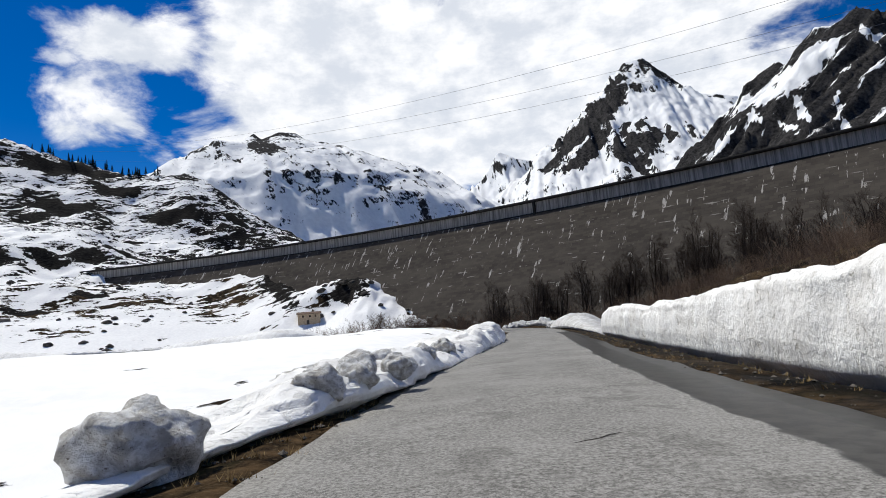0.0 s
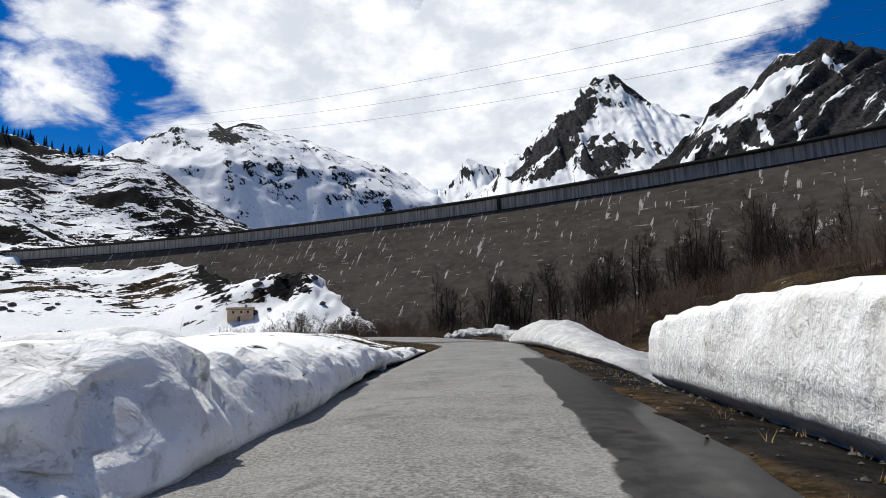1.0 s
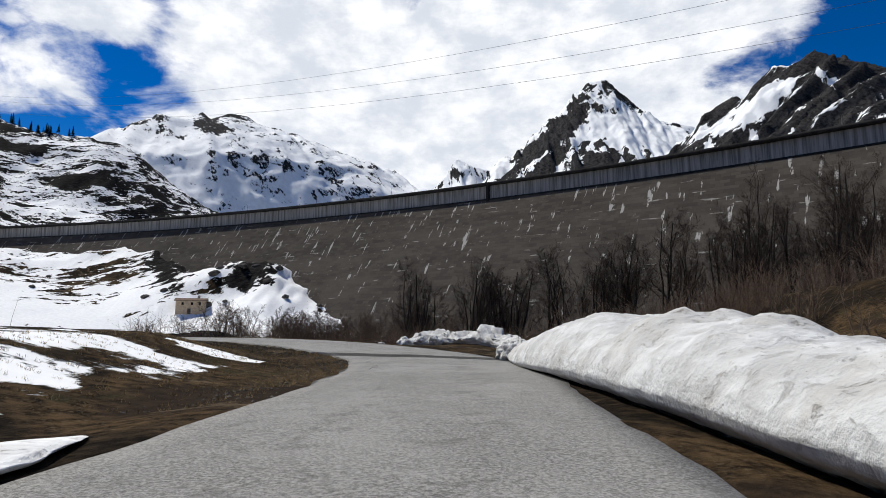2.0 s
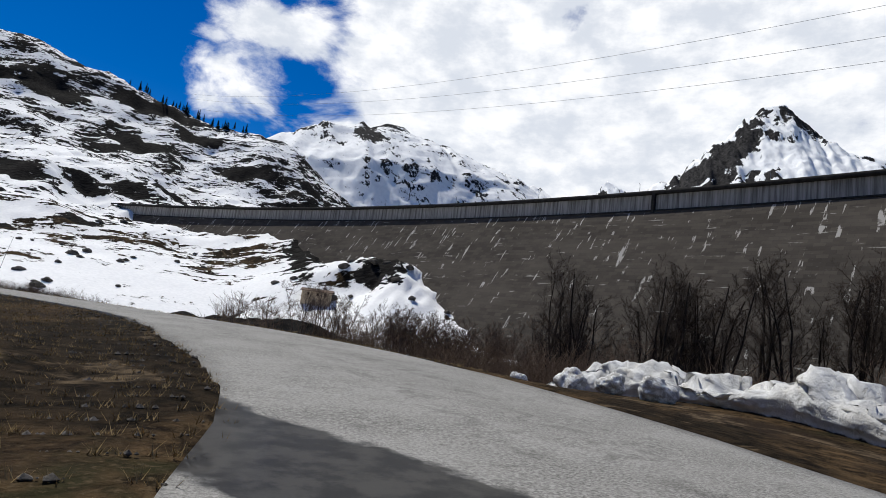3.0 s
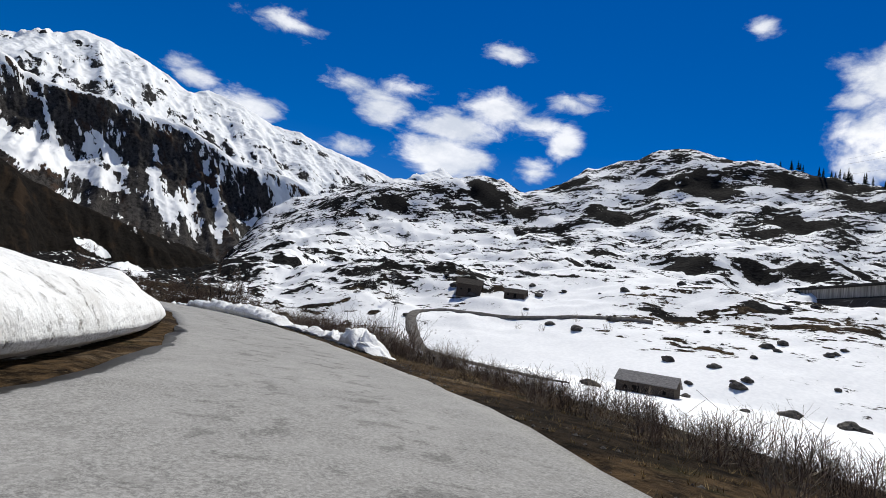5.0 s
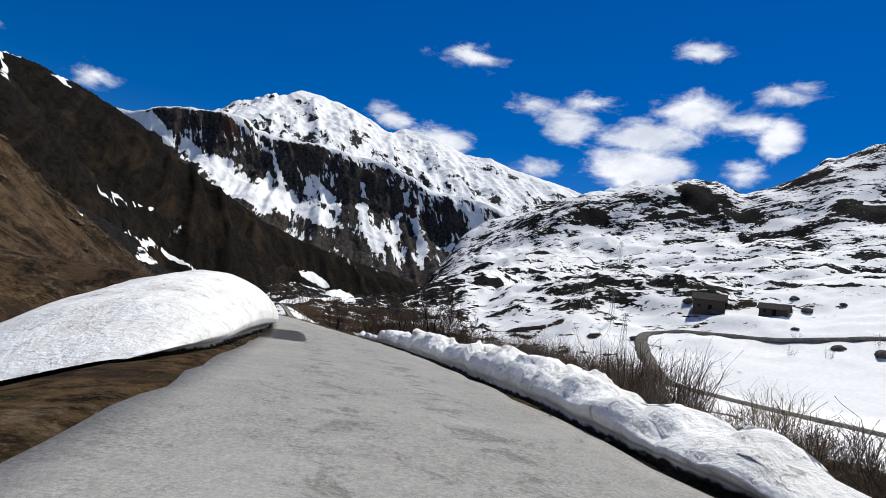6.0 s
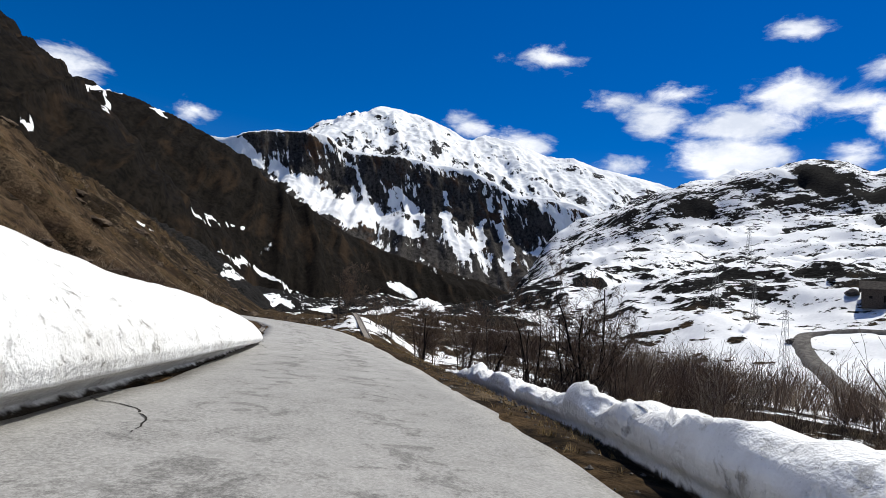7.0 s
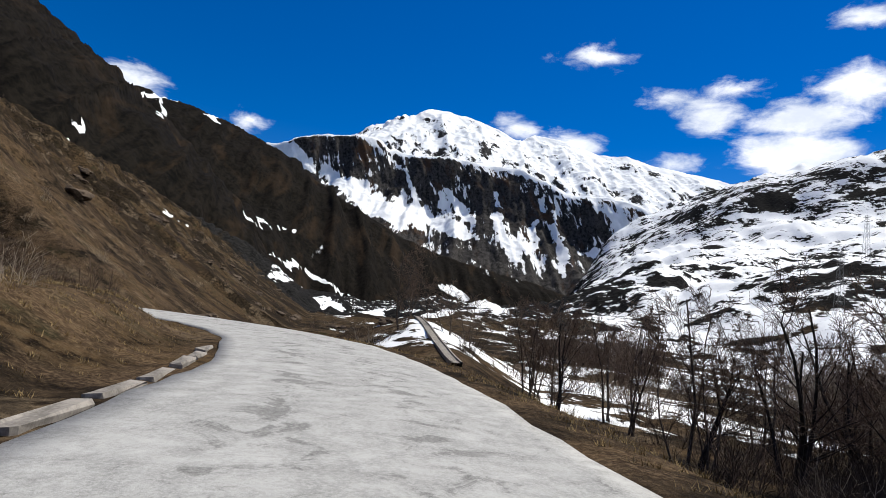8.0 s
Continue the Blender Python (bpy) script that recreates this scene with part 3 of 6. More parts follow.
def build_ground():
    xs, ys = axis(-165, 45, 0.9, 1.0115, 1.03, 2900), axis(-15, 150, 0.9, 1.035, 1.0115, 2900)
    X, Y = np.meshgrid(xs, ys)
    h, s, r = terrain(X.ravel(), Y.ravel())
    me = grid_mesh("ground", X, Y, h.reshape(X.shape))
    attribute(me, "snow", s)
    attribute(me, "rock", r)
    attribute(me, "straw", smooth(-X.ravel(), 98, 116) * smooth(128 - Y.ravel(), 0, 12) * smooth(X.ravel(), -210, -150))
    me.materials.append(MAT_GROUND)
    return tagged(new("ground", me), "snow-patched brown alpine ground rising to hillsides", "ground", kind="structure")


build_ground()


def build_road():
    n = len(ROAD_LINE)
    across = np.linspace(-1, 1, 13)
    X, Y, Z, wet = [], [], [], []
    for i in range(n):
        x, y, z, w = ROAD_LINE[i]
        nx, ny = -TANGENT[i, 1], TANGENT[i, 0]
        rag = 0.22 * float(fractal(np.array([i * 0.8]), np.array([3.0]), 1.6, 3)[0]), 0.22 * float(fractal(np.array([i * 0.8]), np.array([77.0]), 1.6, 3)[0])
        rowx, rowy, rowz = [], [], []
        for a in across:
            o = a * w + (rag[1] if a > 0.99 else rag[0] if a < -0.99 else 0)
            rowx.append(x + nx * o)
            rowy.append(y + ny * o)
            rowz.append(z + 0.05 * (1 - a * a) + 0.012)
        X.append([rowx[0]] + rowx + [rowx[-1]])
        Y.append([rowy[0]] + rowy + [rowy[-1]])
        Z.append([rowz[0] - 0.25] + rowz + [rowz[-1] - 0.25])
    X, Y, Z = np.array(X), np.array(Y), np.array(Z)
    me = grid_mesh("road", X[:, ::-1], Y[:, ::-1], Z[:, ::-1])
    d, _, hw, idx = near_road(X[:, ::-1].ravel(), Y[:, ::-1].ravel())
    px, py = X[:, ::-1].ravel(), Y[:, ::-1].ravel()
    wet = np.full(len(d), -0.2)
    straight = smooth(62 - py, 0, 12) * (px > -30)
    wet += straight * 0.95 * smooth(-d - np.interp(py, [0, 33, 45, 58], [1.5, 1.5, 1.5, 1.1]), -0.35, 0.45)
    cross = np.abs((py - 92.0) + 0.62 * (px - 6.2)) / 1.18
    wet += 0.98 * np.exp(-(cross / 1.8) ** 2) * (px > -10) * (py > 60)
    wet += 0.95 * smooth(d - hw + 0.5, -0.3, 0.35) * smooth(-px, -4, 3) * smooth(56 + px, 0, 6) * (py > 80)
    wet += 0.8 * smooth(d - hw + 0.9, 0, 0.8) * smooth(py, 68, 74) * smooth(84 - py, 0, 4) * (px > 0)
    later = smooth(-px, 78, 84) * smooth(98 + px, 0, 8)
    wet += later * 0.95 * smooth(d, 0.5, 1.5)
    attribute(me, "wet", wet)
    attribute(me, "wheel", np.exp(-((np.abs(d) - 0.85) / 0.5) ** 2))
    # asphalt gets paler in two steps further along the road
    attribute(me, "paler", 0.45 * smooth(-px, 12, 45) + 0.45 * smooth(-px, 98, 116))
    me.materials.append(MAT_ROAD)
    return tagged(new("road", me), "worn grey asphalt mountain road with wet edges", "road", kind="structure")


build_road()


# ---- far mountains ----
def mountain(name, label, origin, crest, profile, extent, mat, spurs=(), gully=(0.05, 90, 0.25, 0.0), cells=240, seed=0.0, cover=None, patches=(), streaks=(), fill=0.27, ribs=()):
    """A massif under crest lines. crest and spurs: azimuth, elevation and distance as seen from origin; profile: fall below the crest by distance from it;
    gully: height (share of the peak), width, draw and slant of the runnels; cover: more or less snow by depth below the crest;
    streaks: snow-filled runnels from one azimuth and elevation to another, and their width in degrees; ribs: bare rock, given alike."""
    lines = []
    for line in (crest, *spurs):
        lines.append(np.array([(origin[0] - math.sin(radians(az)) * dist, origin[1] + math.cos(radians(az)) * dist, origin[2] + math.tan(radians(el)) * dist) for az, el, dist in line]))
    r = lines[0]
    lo, hi = r.min(0) - extent, r.max(0) + extent
    X, Y = np.meshgrid(np.linspace(lo[0], hi[0], cells), np.linspace(lo[1], hi[1], cells))
    size = float(r[:, 2].max())
    wob = gully[1] * 0.35
    WX, WY = X + wob * fractal(X + seed, Y, gully[1] * 1.6, 4), Y + wob * fractal(X, Y + 311 + seed, gully[1] * 1.6, 4)
    best, depth = np.full(X.shape, -1e9), np.zeros(X.shape)
    at, fall = [p[0] for p in profile] + [profile[-1][0] + 6000], [p[1] for p in profile] + [profile[-1][1] + 4500]
    for line in lines:
        for a, b in zip(line[:-1], line[1:]):
            ab = b - a
            t = np.clip(((WX - a[0]) * ab[0] + (WY - a[1]) * ab[1]) / (ab[0] ** 2 + ab[1] ** 2), 0, 1)
            drop = np.interp(np.hypot(WX - a[0] - t * ab[0], WY - a[1] - t * ab[1]), at, fall)
            here = a[2] + t * ab[2] - drop
            depth = np.where(here > best, drop, depth)
            best = np.maximum(best, here)
    along = (r[-1] - r[0])[:2] / np.linalg.norm((r[-1] - r[0])[:2])
    run = X * along[0] + Y * along[1] + gully[3] * best
    low = smooth(depth, 0, size * 0.12)
    g = fractal(run + seed, best * gully[2] + 0.4 * (X * along[1] - Y * along[0]) * gully[2], gully[1], 6, 0.58, True)
    Z = best + size * gully[0] * (g * low + 0.12 * fractal(run - seed, best, gully[1] * 0.3, 4, 0.6))
    snow = np.zeros(X.shape) - 0.06 * g
    if cover:
        snow = snow + np.interp(depth, [c[0] for c in cover], [c[1] for c in cover])
    bear, dist = np.degrees(np.arctan2(-(X - origin[0]), Y - origin[1])), np.hypot(X - origin[0], Y - origin[1])
    high = np.degrees(np.arctan2(Z - origin[2], dist))
    for az, el, w, h, tilt, much in patches:
        da, de = bear - az, high - el - tilt * (bear - az)
        snow = snow + much * smooth(1.3 - np.hypot(da / w, de / h), 0, 0.9)
    wa, we = bear + 0.9 * fractal(X, Y + Z, 60, 5, 0.65), high + 0.6 * fractal(X + 90, Y - Z, 45, 5, 0.65)
    for a0, e0, a1, e1, w in (*streaks, *ribs):
        t = np.clip(((wa - a0) * (a1 - a0) + (we - e0) * (e1 - e0)) / ((a1 - a0) ** 2 + (e1 - e0) ** 2), 0, 1)
        off = np.hypot(wa - a0 - t * (a1 - a0), we - e0 - t * (e1 - e0)) / (w * (0.45 + 0.55 * np.sin(0.3 + 2.5 * t)))
        core = 1 - smooth(off, 0.3, 1.5)
        snow = snow - 0.3 * core if (a0, e0, a1, e1, w) in ribs else np.maximum(snow, (fill + 0.08) * core - 0.08)
    me = grid_mesh(name, X, Y, np.maximum(Z, -30))
    attribute(me, "run", run)
    attribute(me, "snow", snow)
    me.materials.append(mat)
    return tagged(new(name, me), label, "mountain", kind="structure")


O1 = (2.0, 10.0, 1.0)
O2 = (-20.0, 115.0, 1.0)
O3 = (-90.0, 119.0, 1.0)
PEAK = [(0, 0), (120, 150), (400, 430), (900, 850), (1600, 1300)]
mountain("backdrop_pyramid_peak", "snow-streaked grey pyramid-shaped mountain peak", O1, [(-5, 6, 3300), (-9, 11.0, 3300), (-12.7, 15.2, 3310), (-16.3, 18.6, 3330), (-19.6, 22.1, 3350), (-21.2, 22.2, 3350), (-23.1, 20.6, 3340), (-25.2, 18.3, 3320), (-29, 17.2, 3300), (-33, 16, 3300)], PEAK, 900, MAT_PYRAMID,
         spurs=([(-20.2, 21.9, 3350), (-19.2, 16.5, 3050), (-17.6, 11.5, 2700)], [(-25.2, 18.2, 3320), (-24.4, 14.0, 3000), (-23.6, 10, 2700)]), gully=(0.045, 110, 0.3, 0.15), cells=330,
         patches=((-23.5, 17.5, 2.6, 1.6, -0.3, 0.35), (-19, 19.5, 1.0, 1.6, 0, -0.08)),
         streaks=((-10.2, 12.2, -15.4, 16.0, 0.34), (-15.5, 12.0, -17.8, 16.1, 0.28), (-20.4, 18.5, -25.5, 15.8, 1.68)),
         ribs=((-11.5, 13.6, -18.8, 19.5, 1.12), (-13.3, 13.4, -17.3, 16.0, 0.67), (-18.9, 16.5, -19.4, 14.3, 0.5), (-20.7, 16.7, -21.7, 14.7, 0.5), (-22.4, 15.9, -23.0, 14.5, 0.5), (-24.1, 16.0, -24.9, 14.9, 0.39), (-18.4, 14.3, -20.4, 12.4, 0.73), (-19.7, 22.0, -18.9, 20.3, 0.45), (-21.9, 21.7, -24.5, 18.9, 0.22)))
mountain("backdrop_crag", "dark rocky mountain with snow gullies", O1, [(-24.6, 12.2, 2550), (-28, 16.6, 2500), (-30.5, 18.6, 2430), (-32.1, 19.4, 2400), (-32.9, 18.6, 2380), (-34.1, 19.8, 2340), (-35.3, 21.0, 2280), (-36.5, 20.8, 2250), (-38.2, 21.6, 2220), (-40, 20.4, 2180), (-43, 19, 2150), (-48, 17, 2100)], PEAK, 800, MAT_CRAG,
         spurs=([(-35.3, 20.8, 2280), (-33.6, 15.5, 2100), (-32, 12, 1900)], [(-38.2, 21.4, 2220), (-37.4, 16.5, 2000), (-37, 12, 1800)]), gully=(0.07, 90, 0.35, -0.35), cells=320, seed=40,
         streaks=((-29.3, 16.6, -34.7, 18.2, 1.12), (-33.0, 17.8, -36.1, 19.6, 0.9), (-26.5, 12.9, -28.7, 15.1, 0.28), (-29.6, 15.6, -30.8, 13.2, 0.28), (-31.3, 15.2, -32.5, 12.8, 0.28), (-32.7, 16.3, -33.6, 14.0, 0.45), (-35.9, 15.7, -36.0, 12.7, 0.34), (-38.1, 20.0, -39.6, 18.4, 0.28)))
mountain("backdrop_snow_spire", "small distant snow peak between the mountains", O1, [(-4, 12.8, 4000), (-6.2, 14.8, 4000), (-7.1, 15.9, 4000), (-8.0, 15.2, 4000), (-10.5, 14.6, 4000), (-13, 13.6, 4000)], PEAK, 600, MAT_PYRAMID, gully=(0.05, 110, 0.3, 0.2), cells=150, seed=80)
mountain("backdrop_plateau", "broad snow-covered mountain plateau with rock steps", O2, [(26, 15.2, 2300), (22, 16.3, 2300), (19.6, 17.2, 2300), (18.2, 18.6, 2300), (17.2, 19.4, 2310), (16.3, 18.9, 2320), (14.6, 19.5, 2330), (12.8, 19.4, 2350), (11.8, 18.4, 2350), (9, 18.0, 2350), (6.2, 17.6, 2350), (4, 16.4, 2350), (0, 14.2, 2350), (-5, 11, 2350)], [(0, 0), (60, 50), (300, 150), (600, 330), (850, 700)], 1000, MAT_PLATEAU,
         gully=(0.032, 110, 0.8, 0.3), cells=360, seed=120, cover=((0, -0.06), (25, -0.04), (60, 0.05), (150, 0.06), (300, 0.12), (600, 0.3)), patches=((16.4, 18.3, 1.6, 0.7, 0, -0.25), (5, 14, 4, 1.0, 0.3, -0.06)))
mountain("backdrop_white_peak", "bright snow-covered high mountain ridge", O3, [(112, 12.0, 3600), (107.6, 15.2, 3600), (105.7, 17.8, 3600), (104.7, 17.0, 3600), (103.6, 18.6, 3600), (102, 19.7, 3600), (100.3, 19.8, 3600), (98, 19.3, 3590), (96.3, 18.9, 3570), (94.6, 18.3, 3550), (93.3, 17.5, 3550), (91.6, 18.2, 3540), (88.4, 17.8, 3500), (85.2, 16.8, 3500), (82.5, 16.7, 3450), (80.4, 15.9, 3400), (77.9, 15.5, 3400), (75, 14.8, 3400), (72, 14.0, 3350), (70, 14.6, 3400), (69, 15.4, 3400), (68.2, 16.1, 3400), (67.3, 15.1, 3400), (66, 13.5, 3400)],
         [(0, 0), (80, 56), (300, 190), (900, 560), (1600, 1000)], 800, MAT_WHITE, spurs=([(101.3, 19.6, 3600), (99.5, 15.8, 3150), (98, 13, 2800)], [(91.2, 18.0, 3540), (91.5, 15.2, 3100), (91, 12, 2700)], [(82, 16.4, 3450), (83, 13.0, 3000)]), gully=(0.03, 100, 1.0, 0.5), cells=440, seed=160, cover=((0, 0.04), (200, 0.0), (420, -0.05), (700, -0.10)))
mountain("backdrop_cliff", "dark rock cliff band with snow gullies", O3, [(122, 14.4, 1900), (116, 14.2, 1850), (113.5, 15.2, 1820), (111.4, 15.8, 1810), (108.3, 16.3, 1800), (106.6, 16.3, 1800), (104.9, 15.6, 1800), (102.6, 15.2, 1800), (99.3, 15.5, 1800), (95.9, 15.1, 1780), (92.6, 15.1, 1760), (89.3, 14.1, 1740), (87.6, 13.0, 1730), (83.9, 12.8, 1720), (81.3, 12.1, 1700), (78.8, 11.1, 1680), (75, 8.5, 1660)], [(0, 0), (12, 14), (70, 150), (100, 200), (300, 330), (800, 560)], 620, MAT_CLIFF,
         gully=(0.085, 95, 0.35, 0.3), cells=460, seed=200, cover=((0, 0.3), (8, 0.2), (20, 0.0), (150, -0.02), (200, 0.02), (270, 0.03), (330, -0.06)), patches=((114, 13.4, 3.0, 0.9, 0.4, 0.4), (96, 8.4, 7.0, 1.3, 0.25, 0.06), (84, 11.2, 4.0, 1.0, 0.2, 0.08)),
         streaks=((116.5, 14.3, 112.9, 13.0, 0.67), (112.9, 13.0, 109.2, 11.5, 0.9), (109.2, 11.5, 105.2, 9.8, 1.34), (105.2, 9.8, 100.8, 9.2, 1.34), (100.8, 9.2, 96.5, 8.2, 0.78), (107.3, 16.2, 104.0, 13.8, 0.22), (103.4, 13.8, 102.1, 10.1, 0.34), (101.5, 12.7, 98.7, 9.9, 0.34), (99.5, 12.1, 96.7, 9.4, 0.56), (95.0, 12.3, 94.0, 11.1, 0.28), (94.3, 10.1, 92.2, 6.7, 0.78), (92.8, 8.5, 90.4, 6.5, 0.39), (90.5, 10.2, 90.9, 8.0, 0.39), (88.2, 14.2, 88.7, 9.9, 0.22), (88.7, 9.9, 87.3, 5.2, 0.5), (85.0, 7.7, 83.9, 6.0, 0.67), (86.3, 13.3, 85.3, 11.6, 0.45), (78.8, 10.8, 79.6, 9.1, 0.34), (95.4, 14.9, 88.2, 13.9, 0.22), (83.0, 11.6, 82.7, 10.3, 0.34)))


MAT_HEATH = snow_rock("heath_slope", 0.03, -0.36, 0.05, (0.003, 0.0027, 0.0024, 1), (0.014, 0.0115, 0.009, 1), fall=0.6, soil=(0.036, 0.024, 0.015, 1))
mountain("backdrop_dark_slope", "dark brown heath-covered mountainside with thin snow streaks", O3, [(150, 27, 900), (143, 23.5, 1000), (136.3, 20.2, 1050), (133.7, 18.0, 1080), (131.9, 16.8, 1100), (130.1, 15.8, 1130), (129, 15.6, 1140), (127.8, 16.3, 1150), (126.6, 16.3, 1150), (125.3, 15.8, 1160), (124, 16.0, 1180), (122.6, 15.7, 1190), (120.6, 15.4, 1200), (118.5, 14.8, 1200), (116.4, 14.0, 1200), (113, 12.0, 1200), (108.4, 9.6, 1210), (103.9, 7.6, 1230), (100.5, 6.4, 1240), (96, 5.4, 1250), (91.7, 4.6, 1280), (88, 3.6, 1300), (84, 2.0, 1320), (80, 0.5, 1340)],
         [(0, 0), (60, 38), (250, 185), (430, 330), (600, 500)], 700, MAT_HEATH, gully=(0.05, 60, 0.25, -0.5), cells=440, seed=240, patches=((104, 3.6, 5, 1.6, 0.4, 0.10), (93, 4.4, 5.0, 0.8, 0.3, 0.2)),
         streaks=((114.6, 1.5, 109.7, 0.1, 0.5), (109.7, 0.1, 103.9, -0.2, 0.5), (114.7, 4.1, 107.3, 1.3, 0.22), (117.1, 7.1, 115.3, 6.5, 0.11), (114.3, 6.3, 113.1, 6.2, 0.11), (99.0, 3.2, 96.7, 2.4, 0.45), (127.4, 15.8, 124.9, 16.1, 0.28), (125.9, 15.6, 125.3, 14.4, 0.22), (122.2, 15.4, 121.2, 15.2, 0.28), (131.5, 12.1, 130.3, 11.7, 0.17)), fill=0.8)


# ---- dam ----
def ribbon(name, rows, mat, uv):
    """A strip mesh from rows of points, with its own map in metres."""
    R = np.array(rows, float)
    me = grid_mesh(name, R[:, :, 0], R[:, :, 1], R[:, :, 2])
    lay = me.uv_layers.new(name="map")
    vi = np.empty(len(me.loops), int)
    me.loops.foreach_get("vertex_index", vi)
    lay.data.foreach_set("uv", np.array(uv, np.float32).reshape(-1, 2)[vi].ravel())
    me.materials.append(mat)
    return me


def build_dam():
    dam = tagged(new("dam"), "long curved dark masonry dam wall with pale lime streaks", "dam", kind="structure")
    angles = np.radians(np.arange(18.0, 77.6, 0.25))

    def strip(name, profile, mat, label=""):
        rows, uv = [], []
        for rad, z in profile:
            rows.append([(CX + (CR + rad) * math.cos(a), CY + (CR + rad) * math.sin(a), z) for a in angles])
        run = [0.0]
        for p, q in zip(profile[:-1], profile[1:]):
            run.append(run[-1] + math.hypot(q[0] - p[0], q[1] - p[1]))
        for k in range(len(profile)):
            uv.append([(a * CR, run[k]) for a in angles])
        ob = new(name, ribbon(name, rows, mat, uv))
        ob.parent = dam
        if label:
            ob["label"] = label
        return ob

    strip("face", [(-48, -14), (-0.4, 52.0)], MAT_DAM)
    strip("crest_wall", [(-0.4, 52.0), (0.0, 52.3), (0.0, 57.6)], MAT_BAND, "pale weathered concrete band under the crest")
    # ledge coloured dark so that its shadow line is in the material
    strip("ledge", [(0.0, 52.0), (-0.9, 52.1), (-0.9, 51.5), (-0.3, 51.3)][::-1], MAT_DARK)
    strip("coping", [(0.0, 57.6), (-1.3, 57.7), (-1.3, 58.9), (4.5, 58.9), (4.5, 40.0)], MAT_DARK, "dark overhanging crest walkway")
    return dam, strip


DAM, dam_strip = build_dam()


# ---- snow banks ----
def blocks(x, y, size, seed):
    """Cells of broken snow: each has one height, with creases between."""
    gx, gy = np.floor(x / size).astype(int), np.floor(y / size).astype(int)
    best, val, second = np.full(x.shape, 9.0), np.zeros(x.shape), np.full(x.shape, 9.0)
    for i in (-1, 0, 1):
        for j in (-1, 0, 1):
            cx, cy = gx + i, gy + j
            px, py = _LATTICE[(cx + seed) & 255, cy & 255], _LATTICE[cx & 255, (cy + 91 + seed) & 255]
            d = np.hypot(cx + px - x / size, cy + py - y / size)
            tilt = (_LATTICE[(cx + 7) & 255, (cy + 3 * seed) & 255] - 0.5) + 0.7 * (cx + px - x / size) * (px - 0.5) + 0.7 * (cy + py - y / size) * (py - 0.5)
            near = d < best
            second = np.where(near, best, np.minimum(second, d))
            val, best = np.where(near, tilt, val), np.where(near, d, best)
    return val - 0.18 * smooth(0.12 - (second - best), 0, 0.12)


PROFILES = {
    "heap": [(0.25, -0.25), (0.28, 0.02), (0.1, 0.12), (0.0, 0.24), (-0.04, 0.42), (0.04, 0.6), (0.16, 0.76), (0.36, 0.9), (0.65, 0.98), (1.0, 1.0), (1.5, 0.97), (2.2, 0.9), (0.5, 0.76), (0.7, 0.52), (0.86, 0.28), (1.0, -0.2)],
    "cut": [(0.35, -0.25), (0.38, 0.01), (0.18, 0.05), (0.0, 0.09), (-0.06, 0.3), (0.0, 0.6), (0.06, 0.76), (0.2, 0.85), (0.5, 0.89), (1.2, 0.93), (2.4, 0.97), (4.0, 1.0), (0.55, 1.02), (0.75, 0.9), (0.9, 0.5), (1.0, -0.2)],
    "bank": [(0.45, -0.25), (0.5, 0.0), (0.3, 0.03), (0.1, 0.08), (0.03, 0.15), (0.1, 0.26), (0.3, 0.4), (0.7, 0.55), (1.2, 0.69), (1.8, 0.81), (2.6, 0.92), (3.6, 0.99), (0.6, 1.0), (0.78, 0.85), (0.9, 0.5), (1.0, -0.2)],
    "slope": [(0.4, -0.25), (0.6, 0.02), (0.3, 0.07), (0.0, 0.14), (-0.04, 0.22), (0.06, 0.32), (0.3, 0.43), (0.7, 0.56), (1.2, 0.69), (1.8, 0.81), (2.6, 0.92), (3.6, 0.99), (0.6, 1.0), (0.78, 0.85), (0.9, 0.5), (1.0, -0.2)],
}


